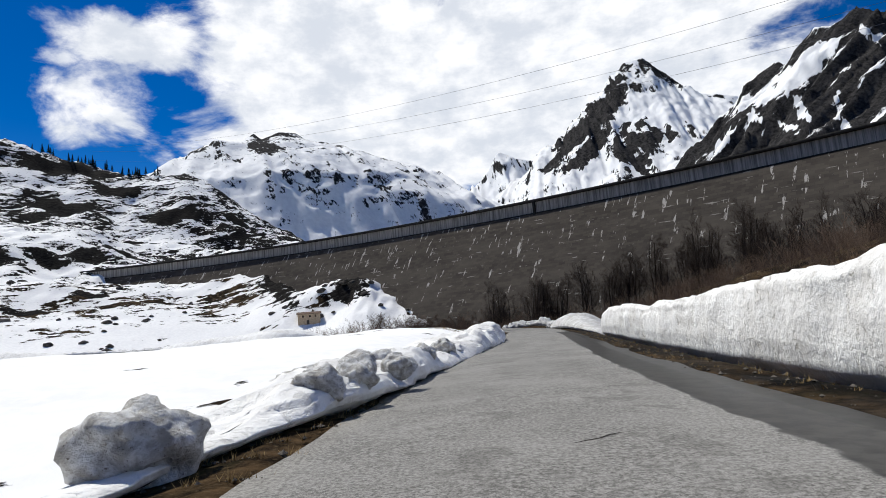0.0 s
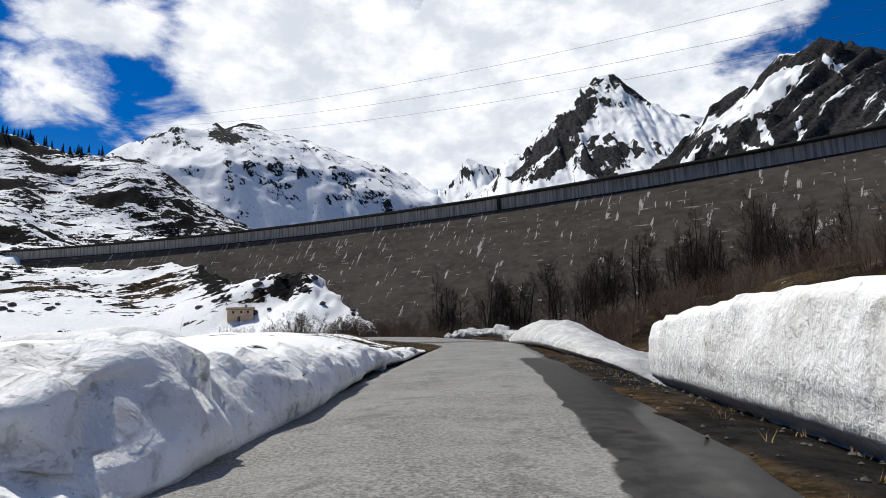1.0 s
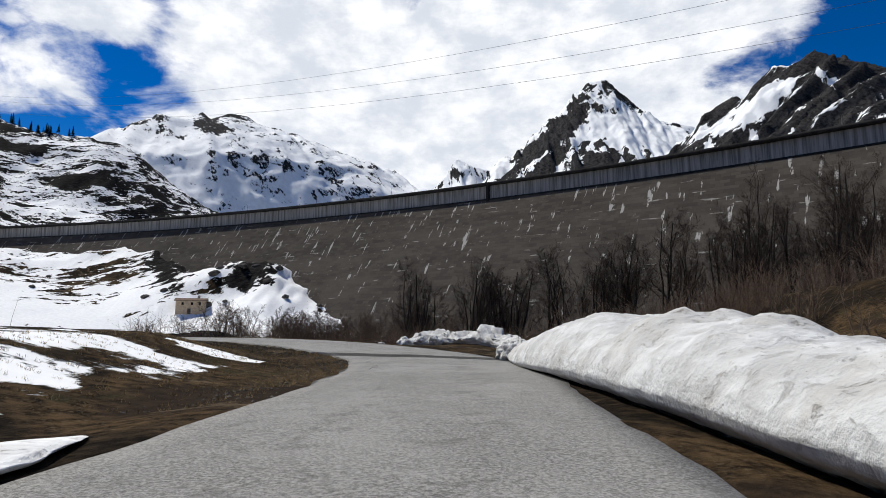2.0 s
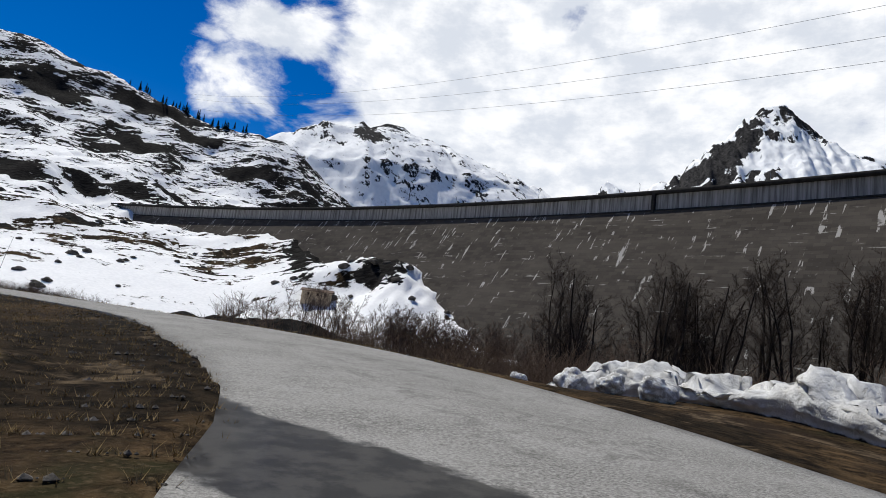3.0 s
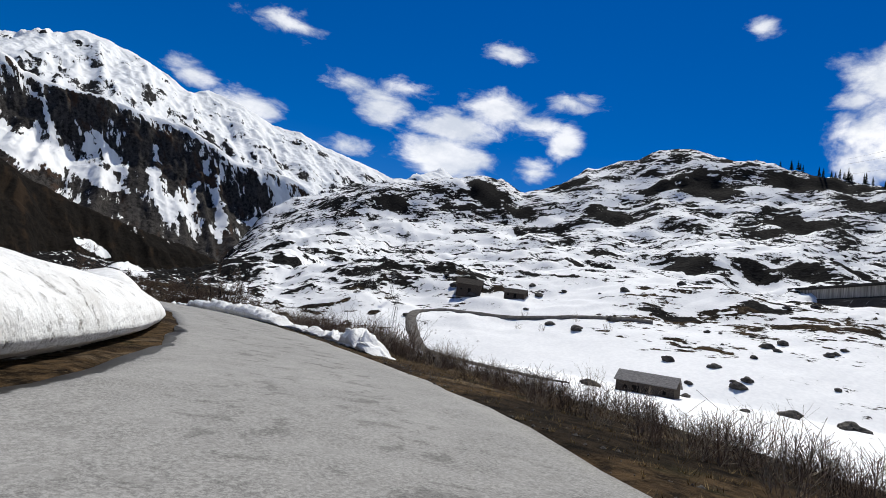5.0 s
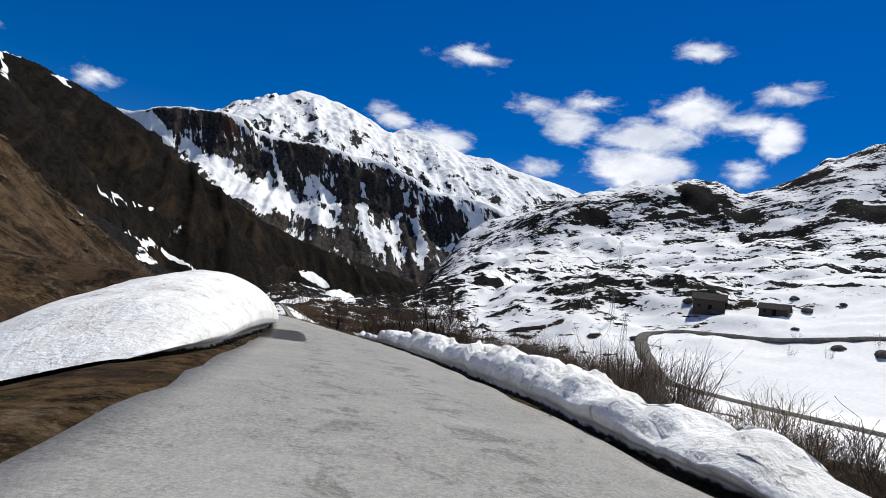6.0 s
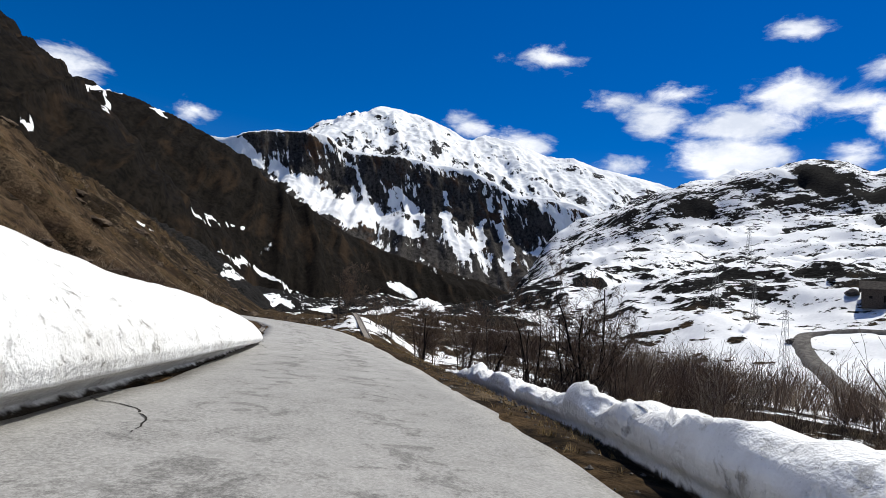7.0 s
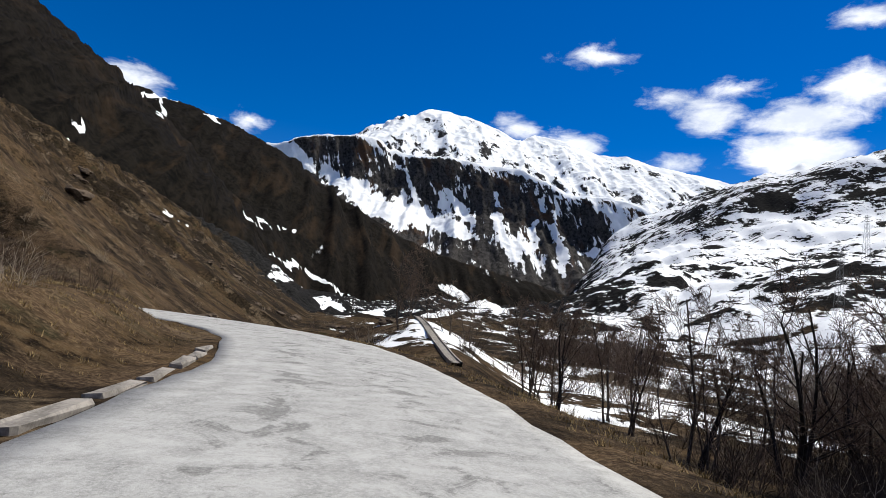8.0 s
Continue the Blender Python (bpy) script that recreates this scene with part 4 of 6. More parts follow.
def snow_bank(label, line, face, width, height, seed, shape="heap", lump=0.18, ends=(2.0, 2.0), block=0.0, mat=None):
    """A ploughed bank along a base line, on the line's left (face 1) or right (face -1): the face to the road, the top and a long back."""
    L = resample([(x, y, 0, hh, ww) for x, y, hh, ww in line], 0.2)
    tan = np.gradient(L[:, :2], axis=0)
    tan /= np.linalg.norm(tan, axis=1)[:, None]
    run = np.concatenate([[0], np.cumsum(np.linalg.norm(np.diff(L[:, :2], axis=0), axis=1))])
    coarse = np.array(PROFILES[shape], float)
    X, Y, Z, D = [], [], [], []
    for i in range(len(L)):
        h, w = height * L[i, 3], width * L[i, 4]
        k = max(0.02, min(1, run[i] / ends[0], (run[-1] - run[i]) / ends[1])) ** 0.5
        n = np.array((-tan[i, 1], tan[i, 0])) * face
        off = np.where(np.arange(16) < 12, np.minimum(coarse[:, 0], w * 0.045 * np.arange(16)), coarse[:, 0] * w)
        up = np.where(coarse[:, 1] > 0, coarse[:, 1] * h * k, coarse[:, 1])
        fine = np.linspace(0, 15, 61)
        off, up = np.interp(fine, np.arange(16), off), np.interp(fine, np.arange(16), up)
        off = off + (1 - k) * w * 0.35 * (1 - fine / 15)
        X.append(L[i, 0] + n[0] * off)
        Y.append(L[i, 1] + n[1] * off)
        Z.append(up)
        # mask of the darkened foot: mud and painted shade, fading upward
        D.append(np.where(fine < 3.4, np.clip(0.75 - up * 4.5, 0, 1), 0))
    X, Y, Z, D = map(np.array, (X, Y, Z, D))
    s = seed * 13.7
    body = np.clip(Z / max(height, 0.1), 0, 1)
    a, b, c = fractal(X + s, Y + Z * 1.3, 2.6, 5, 0.55), fractal(X - s, Y - Z * 1.7, 0.7, 3, 0.55), fractal(X + s, Y + Z, 0.22, 2, 0.5)
    rise = lump * 2.2 * a + lump * 0.8 * b + 0.03 * c
    nx, ny = np.repeat(-tan[:, 1:2] * face, X.shape[1], 1), np.repeat(tan[:, 0:1] * face, X.shape[1], 1)
    push = lump * 1.6 * fractal(X + 50 + s, Y + Z * 1.1, 1.8, 4, 0.55) + 0.04 * c
    if block:
        q = blocks(X + 0.25 * b, Y + 0.6 * Z + 0.25 * a, block, seed)
        rise, push = rise + lump * 1.5 * q, push - lump * 1.3 * blocks(X + 0.3 * Z, Y - 0.5 * Z, block * 0.8, seed + 5)
    if shape == "cut":
        push = push + 0.16 * fractal(np.repeat(run[:, None], X.shape[1], 1), Z * 0.25 + s, 1.1, 4, 0.6) - 0.05 * smooth(fractal(X * 0.3 + s, Z * 3.0 + 0.15 * a, 0.9, 3), 0.1, 0.25)
    Z = Z + body * rise
    X, Y = X + nx * push * body, Y + ny * push * body
    Z = Z + terrain(X.ravel(), Y.ravel())[0].reshape(X.shape)
    if face < 0:
        X, Y, Z, D = X[:, ::-1], Y[:, ::-1], Z[:, ::-1], D[:, ::-1]
    me = grid_mesh("snow_bank", X[:, ::-1], Y[:, ::-1], Z[:, ::-1])
    attribute(me, "mud_and_shade", D[:, ::-1])
    me.materials.append(mat or MAT_BANK)
    return tagged(new("snow_bank", me), label, "snow bank", "ploughed snow banks")


# base line (x, y), share of the height, share of the width
snow_bank("low lumpy ploughed snow bank beside the road", [(-3.5, -2, 0.3, 1), (-2.8, 5.5, 0.3, 1), (-1.9, 8.3, 0.5, 1), (-1.3, 10, 0.72, 1), (-0.4, 15, 0.62, 1), (0.9, 22, 0.5, 1), (2.5, 30, 0.95, 1), (3.2, 34, 1.1, 1), (3.9, 39, 1.0, 1), (4.5, 48, 0.75, 1), (5.6, 56, 0.5, 0.8), (6.8, 67, 0.2, 0.5)], 1, 7, 0.95, 1, lump=0.24, block=1.0)
snow_bank("tall clean-cut white snow wall beside the road", [(5.0, -6, 1.2, 1), (5.9, 6, 1.15, 1), (7.0, 14, 1.1, 1), (8.6, 25, 1.0, 1), (9.8, 34, 1.0, 1), (11.1, 41, 0.98, 1), (12.0, 45.5, 0.85, 0.8)], -1, 11, 2.2, 2, "cut", lump=0.1, ends=(3, 0.6))
snow_bank("rounded dirty snow bank beside the bend", [(12.6, 49, 0.45, 0.6), (13.2, 58, 0.6, 0.8), (13.9, 68, 0.95, 1), (14.3, 76, 1.0, 1), (14.6, 81, 0.8, 0.9), (15.2, 85.5, 0.5, 0.7), (16.2, 90, 0.3, 0.5)], -1, 11, 2.4, 3, "bank", lump=0.22, ends=(1.5, 2.5), mat=MAT_OLD)
snow_bank("broken heap of dirty ploughed snow", [(17.6, 93, 0.5, 0.6), (17.6, 98.5, 0.7, 0.8), (16.2, 104, 1.0, 1), (13.6, 108.8, 1.0, 1), (9.6, 112.4, 0.6, 0.7), (4.5, 115.2, 0.2, 0.4)], -1, 3.2, 1.0, 4, lump=0.34, block=0.7, mat=MAT_OLD)
snow_bank("smooth white snow bank inside the bend", [(-19, 109.6, 0.5, 0.6), (-25, 112.6, 0.9, 1), (-31, 115.6, 1.0, 1), (-38, 118.2, 1, 1), (-45, 119.5, 1, 1), (-51, 119.9, 0.85, 0.9), (-57, 119.9, 0.4, 0.6)], 1, 11, 2.1, 5, "bank", lump=0.07, ends=(3, 3))
snow_bank("tall white snow bank beside the wet road edge", [(-72, 118.6, 0.3, 0.5), (-80, 117.6, 0.85, 0.9), (-86, 116.9, 1.0, 1), (-93, 116.0, 1.0, 1), (-100, 114.6, 0.85, 0.9), (-107, 113.0, 0.65, 0.7), (-112, 111.6, 0.45, 0.5)], 1, 10, 2.8, 6, "slope", lump=0.09, ends=(3, 2.0))
snow_bank("low peaked snow ridge along the road edge", [(-66, 125.2, 0.6, 0.8), (-74, 124.6, 0.8, 1), (-81, 123.7, 1.0, 1), (-88, 122.7, 1.0, 1), (-95, 121.7, 0.9, 1), (-102, 121.1, 1.0, 0.9), (-107, 120.3, 1.05, 0.9), (-112, 119.2, 1.0, 0.9), (-117, 117.8, 0.5, 0.6)], -1, 2.8, 0.85, 7, lump=0.19, block=0.9, ends=(2, 3))
snow_bank("thin line of ploughed snow along the road edge", [(-51.5, 126.6, 0.6, 0.7), (-55, 126.7, 1.0, 1), (-60, 126.4, 0.9, 1), (-66, 125.5, 0.7, 0.9)], -1, 1.8, 0.6, 8, lump=0.25, block=0.7)


# ---- helpers for things ----
def ground_z(x, y):
    return float(terrain(np.array([float(x)]), np.array([float(y)]))[0][0])


def part(name, bm, mat, parent, label=""):
    """Links a bmesh, or a mesh, as one object under a thing or under a part."""
    if isinstance(bm, bmesh.types.BMesh):
        me = bpy.data.meshes.new(name)
        bm.to_mesh(me)
        bm.free()
    else:
        me = bm
    if not me.materials:
        me.materials.append(mat)
    ob = new(name, me)
    ob.parent = parent
    if label:
        ob["label"] = label
    return ob


def box(bm, x0, y0, z0, x1, y1, z1, bevel=0.0):
    made = bmesh.ops.create_cube(bm, size=1.0)["verts"]
    for v in made:
        v.co = Vector((x0 + (v.co.x + 0.5) * (x1 - x0), y0 + (v.co.y + 0.5) * (y1 - y0), z0 + (v.co.z + 0.5) * (z1 - z0)))
    if bevel:
        edges = list({e for v in made for e in v.link_edges})
        bmesh.ops.bevel(bm, geom=edges, offset=bevel, segments=1, affect="EDGES")
    return bm


def boxes(*dims, bevel=0.0):
    bm = bmesh.new()
    for d in dims:
        box(bm, *d, bevel=bevel)
    return bm


class Tubes:
    """Tapered limbs, gathered into one mesh."""

    def __init__(self):
        self.v, self.f = [], []

    def add(self, a, b, r0, r1, sides=5):
        a, b = Vector(a), Vector(b)
        d = (b - a).normalized()
        u = d.orthogonal().normalized()
        w = d.cross(u)
        n = len(self.v)
        for p, r in ((a, r0), (b, r1)):
            for k in range(sides):
                t = 2 * math.pi * k / sides
                self.v.append(p + (u * math.cos(t) + w * math.sin(t)) * r)
        for k in range(sides):
            self.f.append((n + k, n + (k + 1) % sides, n + sides + (k + 1) % sides, n + sides + k))

    def mesh(self, name):
        me = bpy.data.meshes.new(name)
        me.from_pydata([tuple(p) for p in self.v], [], self.f)
        me.update()
        return me


def limb(rng, wood, twigs, start, way, length, radius, depth, lift, wild=0.2, least=0.006):
    """One limb that bends upward and carries smaller ones."""
    steps = 5 if depth > 1 else 3
    p, d, r = Vector(start), Vector(way).normalized(), radius
    for i in range(steps):
        d = (d + Vector((rng.uniform(-wild, wild), rng.uniform(-wild, wild), lift * 0.12))).normalized()
        q = p + d * (length / steps)
        r2 = r * 0.78
        (wood if depth > 1 else twigs).add(p, q, r, max(r2, least), 5 if depth > 1 else 3)
        if depth > 0 and (i > 0 or depth < 2):
            for k in range(2 if depth > 1 else 3):
                a = rng.uniform(0, 2 * math.pi)
                side = (d.orthogonal().normalized() * math.cos(a) + d.cross(d.orthogonal()).normalized() * math.sin(a))
                limb(rng, wood, twigs, p.lerp(q, rng.random()), d * 0.75 + side * rng.uniform(0.5, 1.1), length * rng.uniform(0.26, 0.5) * (1.15 - 0.11 * i), r2 * 0.5, depth - 1, lift, wild * 1.3, least)
        p, r = q, r2


def bare_tree(seed, height, stems, lean, wood_mat, twig_mat, name, label, group, depth=3, girth=0.012, least=0.014):
    rng = random.Random(seed)
    wood, twigs = Tubes(), Tubes()
    for s in range(stems):
        a = rng.uniform(0, 2 * math.pi)
        way = Vector((math.cos(a) * lean * rng.uniform(0.3, 1), math.sin(a) * lean * rng.uniform(0.3, 1), 1))
        limb(rng, wood, twigs, (math.cos(a) * 0.2 * stems ** 0.5, math.sin(a) * 0.2 * stems ** 0.5, -0.5), way, height * rng.uniform(0.7, 1.05), height * girth * rng.uniform(0.7, 1.2), depth, 0.8, 0.2, least)
    ob = tagged(new(name), label, name.replace("_", " "), group)
    part("trunk", wood.mesh("trunk"), wood_mat, ob)
    part("crown", twigs.mesh("crown"), twig_mat, ob, "leafless fine twigs")
    return ob


def shrub(seed, height, stems, spread, mat, label, group, least=0.008):
    """Many thin upright shoots from one root."""
    rng = random.Random(seed)
    wood, twigs = Tubes(), Tubes()
    for s in range(stems):
        a, o = rng.uniform(0, 2 * math.pi), rng.random() ** 0.6
        p = Vector((math.cos(a) * o * spread * 0.5, math.sin(a) * o * spread * 0.5, -0.2))
        way = Vector((math.cos(a) * o * 0.5, math.sin(a) * o * 0.5, 1))
        limb(rng, wood, twigs, p, way, height * rng.uniform(0.5, 1.05), height * 0.009, 1, 0.5, 0.2, least)
    ob = tagged(new("bush"), label, "bush", group)
    if wood.v:
        part("base", wood.mesh("base"), mat, ob)
    part("crown", twigs.mesh("crown"), mat, ob, "leafless fine shoots")
    return ob


def joined(name, makers, spots, seed, lo, hi, label, category):
    """Many alike plants as one mass that nobody could count."""
    rng = random.Random(seed)
    V, F, n, mats, which = [], [], 0, [], []
    src = []
    for ob in makers:
        co, tri, mi = [], [], []
        for ch in ob.children:
            me, m0 = ch.data, len(co)
            co += [tuple(v.co) for v in me.vertices]
            tri += [tuple(i + m0 for i in p.vertices) for p in me.polygons]
            if me.materials[0] not in mats:
                mats.append(me.materials[0])
            mi += [mats.index(me.materials[0])] * len(me.polygons)
        src.append((np.array(co), np.array(tri), np.array(mi)))
    xs, ys = np.array([p[0] for p in spots], float), np.array([p[1] for p in spots], float)
    zs = terrain(xs, ys)[0]
    for i in range(len(spots)):
        co, tri, mi = src[i % len(src)]
        k, a = rng.uniform(lo, hi), rng.uniform(0, 2 * math.pi)
        c, s = math.cos(a) * k, math.sin(a) * k
        V.append(np.stack([co[:, 0] * c - co[:, 1] * s + xs[i], co[:, 0] * s + co[:, 1] * c + ys[i], co[:, 2] * k * rng.uniform(0.85, 1.15) + zs[i]], -1))
        F.append(tri + n)
        which.append(mi)
        n += len(co)
    V, F, which = np.vstack(V), np.vstack(F), np.concatenate(which)
    me = bpy.data.meshes.new(name)
    size = F.shape[1]
    me.vertices.add(len(V))
    me.vertices.foreach_set("co", V.ravel())
    me.loops.add(F.size)
    me.loops.foreach_set("vertex_index", F.ravel())
    me.polygons.add(len(F))
    me.polygons.foreach_set("loop_start", np.arange(len(F)) * size)
    for m in mats:
        me.materials.append(m)
    me.polygons.foreach_set("material_index", which.astype(np.int32))
    me.update(calc_edges=True)
    for ob in makers:
        for ch in list(ob.children):
            bpy.data.objects.remove(ch)
        bpy.data.objects.remove(ob)
    return tagged(new(name, me), label, category, kind="stuff")


def scatter(makers, spots, seed, lo=0.75, hi=1.2, sink=0.05):
    """Copies of a few patterns at the places; the first use of each pattern is the pattern itself."""
    rng = random.Random(seed)
    for i, (x, y) in enumerate(spots):
        k = rng.uniform(lo, hi)
        m = pose(x, y, ground_z(x, y) - sink, rng.uniform(-4, 4), rng.uniform(-4, 4), rng.uniform(0, 360)) @ Matrix.Diagonal((k, k, k * rng.uniform(0.9, 1.1), 1))
        ob = makers[i % len(makers)]
        if i < len(makers):
            ob.matrix_basis = m
        else:
            c = copy_thing(ob, Matrix.Identity(4))
            c.matrix_basis = m


def spread(seed, n, cx, cy, sx, sy, rot=0.0, keep=6.5):
    rng, out = random.Random(seed), []
    while len(out) < n:
        a, b = rng.gauss(0, sx), rng.gauss(0, sy)
        c, s = math.cos(radians(rot)), math.sin(radians(rot))
        x, y = cx + a * c - b * s, cy + a * s + b * c
        d = float(near_road(np.array([x]), np.array([y]))[0][0])
        if abs(d) > keep:
            out.append((x, y))
    return out


def along(seed, n, i0, i1, lo, hi):
    """Places beside the road between two shares of its length, at distances lo to hi from its middle (right of it negative)."""
    rng, out = random.Random(seed), []
    for k in range(n):
        i = int(rng.uniform(i0, i1) * (len(ROAD_LINE) - 1))
        o = rng.uniform(lo, hi)
        out.append((ROAD_LINE[i, 0] - TANGENT[i, 1] * o, ROAD_LINE[i, 1] + TANGENT[i, 0] * o))
    return out


def at_road(x, y):
    """Share of the road's length nearest to a place."""
    return float(near_road(np.array([float(x)]), np.array([float(y)]))[3][0]) / (len(ROAD_LINE) - 1)


# ---- trees and bushes ----
MAT_TRUNK = plain("dark_bark", (0.036, 0.030, 0.026), 0.9, 0.45, 6.0)
MAT_DUSK = plain("dark_twigs", (0.055, 0.042, 0.034), 0.9, 0.4, 5.0)


def plant_all():
    tall = [bare_tree(10 + k, h, st, 0.16, MAT_TRUNK, MAT_DUSK, "tree", "tall bare grey-brown multi-stemmed tree before the dam", "bare trees under the dam", girth=0.017, least=0.02) for k, (h, st) in enumerate(((14, 4), (15, 3), (12, 4), (13, 3)))]
    spots = spread(1, 7, 28, 157, 3.5, 4) + spread(2, 3, 38, 165, 3, 3) + spread(3, 4, 16, 150, 4, 4) + spread(4, 6, 48, 156, 4, 6) + spread(5, 7, 58, 146, 5, 5) + spread(6, 5, 62, 128, 3, 4) + spread(7, 6, 80, 140, 6, 6) + spread(8, 6, 98, 132, 7, 8)
    scatter(tall, spots, 1, 0.85, 1.2, 0.2)
    red = [shrub(30 + k, 4.0, 16, 2.6, MAT_TWIG, "", "", 0.016) for k in range(3)]
    spots = spread(11, 40, 24, 142, 10, 7, keep=19) + spread(12, 50, 52, 126, 15, 11) + spread(13, 40, 84, 118, 16, 14) + spread(14, 30, 34, 112, 7, 14) + spread(20, 80, -4, 168, 9, 14, keep=17) + spread(25, 12, -40, 186, 7, 8) + spread(15, 60, 6, 150, 13, 9, keep=19) + spread(19, 40, 16, 136, 9, 6, keep=19) + spread(16, 30, 112, 132, 14, 16) + spread(17, 50, 40, 70, 13, 34, keep=17) + spread(18, 40, 70, 80, 18, 26, keep=17)
    joined("thicket", red, spots, 2, 0.5, 1.25, "dense reddish-brown leafless thicket below the dam", "thicket")
    pale = [shrub(40 + k, 3.6, 9, 2.8, MAT_PALE, "pale bare alder bush in the snow", "alder bushes") for k in range(3)]
    spots = spread(21, 30, -22, 236, 15, 22) + spread(22, 16, -2, 200, 8, 18) + spread(23, 10, -45, 268, 10, 8) + [(-218, 258), (-202, 261), (-216, 242), (-214, 294), (-50, 168), (-49.4, 169), (-120, 205), (-72, 172), (-66, 168), (-128, 198), (-224, 236), (-236, 246)]
    scatter(pale, spots, 3, 0.7, 1.35)
    young = [bare_tree(50 + k, 7.5, 3, 0.3, MAT_BARK, MAT_TWIG, "tree", "young bare alder tree below the road", "alders below the road") for k in range(3)]
    spots = spread(33, 18, -8, 170, 7, 14, keep=17) + spread(31, 22, 4, 168, 9, 12, keep=17) + spread(32, 12, -14, 196, 9, 14) + [(-146, 120.4), (-144.8, 121.2), (-152, 119), (-147, 133), (-178, 104), (-181, 106), (-138, 130), (-152, 126), (-156, 118), (-176, 99.6), (-159.4, 113.4), (-160.4, 112.8), (-158.6, 114.4)]
    scatter(young, spots, 4, 0.8, 1.15)
    old = [bare_tree(55 + k, h, st, lean, MAT_TRUNK, MAT_TWIG, "tree", "tall bare alder with thick dark stems below the road", "old alders below the road", girth=0.016, least=0.016) for k, (h, st, lean) in enumerate(((9.6, 4, 0.5), (8.4, 4, 0.42), (7.0, 2, 0.22)))]
    scatter(old, [(-143.4, 124.2), (-142.2, 127.4), (-147.4, 114.1), (-146.0, 129.5), (-150.5, 131), (-145.4, 120.8), (-139.5, 128.5)], 14, 0.9, 1.08)
    low = [shrub(60 + k, 1.4, 10, 1.3, m, "", "") for k, m in enumerate((MAT_TWIG, MAT_DUSK, MAT_TWIG, MAT_PALE))]
    a, b = at_road(-28, 119), at_road(-74, 121.7)
    spots = along(41, 620, a, b, -15, -5.6) + spread(48, 330, -190, 52, 34, 24, 20) + spread(49, 130, -129, 94, 6, 7, 20, 5.5) + spread(50, 330, -260, 20, 60, 40, 20) + spread(84, 220, -141, 125, 8, 6, 20) + spread(92, 260, -196, 160, 26, 15, 20) + spread(93, 160, -232, 186, 18, 12, 20)
    joined("low_shrubs", low, spots, 5, 0.3, 0.75, "low bare brown shrubs on the road's embankment and slope", "shrubs")
    brush = [shrub(70 + k, 2.6, 12, 2.4, m, "dense brown leafless bush beside the road", "roadside bushes") for k, m in enumerate((MAT_DUSK, MAT_PALE, MAT_TWIG))]
    spots = along(42, 30, at_road(-84, 120), at_road(-135, 104), -30, -12) + spread(43, 20, -150, 136, 18, 9) + spread(81, 22, -185, 127, 14, 7) + spread(82, 22, -160, 142, 9, 6) + spread(83, 14, -132, 152, 7, 6) + spread(44, 22, -128, 142, 14, 7) + spread(45, 16, -176, 118, 14, 8) + spread(46, 14, -110, 150, 16, 7) + spread(57, 10, -131, 124.5, 4, 2.5)
    scatter(brush, spots, 6, 0.7, 1.4)
    tangle = [shrub(90 + k, 6.2, 30, 5.4, m, "broad brown leafless alder bush in the valley", "valley alder bushes", 0.013) for k, m in enumerate((MAT_TWIG, MAT_PALE, MAT_TWIG))]
    spots = spread(85, 12, -158, 139, 5, 3.5) + spread(86, 10, -206, 166, 7, 5) + spread(87, 14, -214, 126, 9, 5) + spread(88, 12, -134, 154, 6, 4) + spread(91, 6, -176, 148, 6, 4) + spread(94, 16, -196, 158, 14, 8) + spread(96, 12, -172, 162, 10, 8)
    scatter(tangle, spots, 7, 0.7, 1.15)
    under = [shrub(95 + k, 2.0, 16, 2.2, MAT_DUSK, "dark leafless undergrowth bush below the road", "undergrowth bushes", 0.012) for k in range(3)]
    scatter(under, spread(89, 40, -141, 126, 5, 3, 20), 9, 0.7, 1.3)


plant_all()


def conifer(seed):
    rng = random.Random(seed)
    t = Tubes()
    t.add((0, 0, -1), (0, 0, 11.5), 0.22, 0.04)
    v, f = [], []
    for k in range(150):
        z = rng.uniform(1.2, 11.6)
        reach = (12.2 - z) * 0.26 * rng.uniform(0.5, 1.15)
        a = rng.uniform(0, 2 * math.pi)
        w = 0.35
        tip = Vector((math.cos(a) * reach, math.sin(a) * reach, z - reach * rng.uniform(0.2, 0.6)))
        side = Vector((-math.sin(a), math.cos(a), 0)) * w
        n = len(v)
        v += [Vector((0, 0, z + 0.3)), tip * 0.6 + Vector((0, 0, z * 0.4)) + side, tip, tip * 0.6 + Vector((0, 0, z * 0.4)) - side - Vector((0, 0, 0.4))]
        f.append((n, n + 1, n + 2, n + 3))
    me = bpy.data.meshes.new("crown")
    me.from_pydata([tuple(p) for p in v], [], f)
    ob = tagged(new("spruce"), "small dark spruce on the hill's skyline", "tree", "spruces on the ridge")
    part("trunk", t.mesh("trunk"), MAT_BARK, ob)
    part("crown", me, MAT_NEEDLE, ob)
    return ob


MAT_NEEDLE = plain("needles", (0.022, 0.030, 0.018), 0.9, 0.4, 2.0)


def skyline_spruces():
    rng, spots = random.Random(5), []
    for k in range(34):
        az, best = rng.choice((rng.uniform(27.5, 38), rng.uniform(29, 34))), None
        for d in range(560, 1250, 15):
            x, y = -math.sin(radians(az)) * d - 3, math.cos(radians(az)) * d + 90
            e = (ground_z(x, y) - 1) / d
            if best is None or e > best[0]:
                best = (e, x, y)
        spots.append(best[1:])
    scatter([conifer(1), conifer(2), conifer(3)], spots, 8, 0.7, 1.25, 0.4)


skyline_spruces()


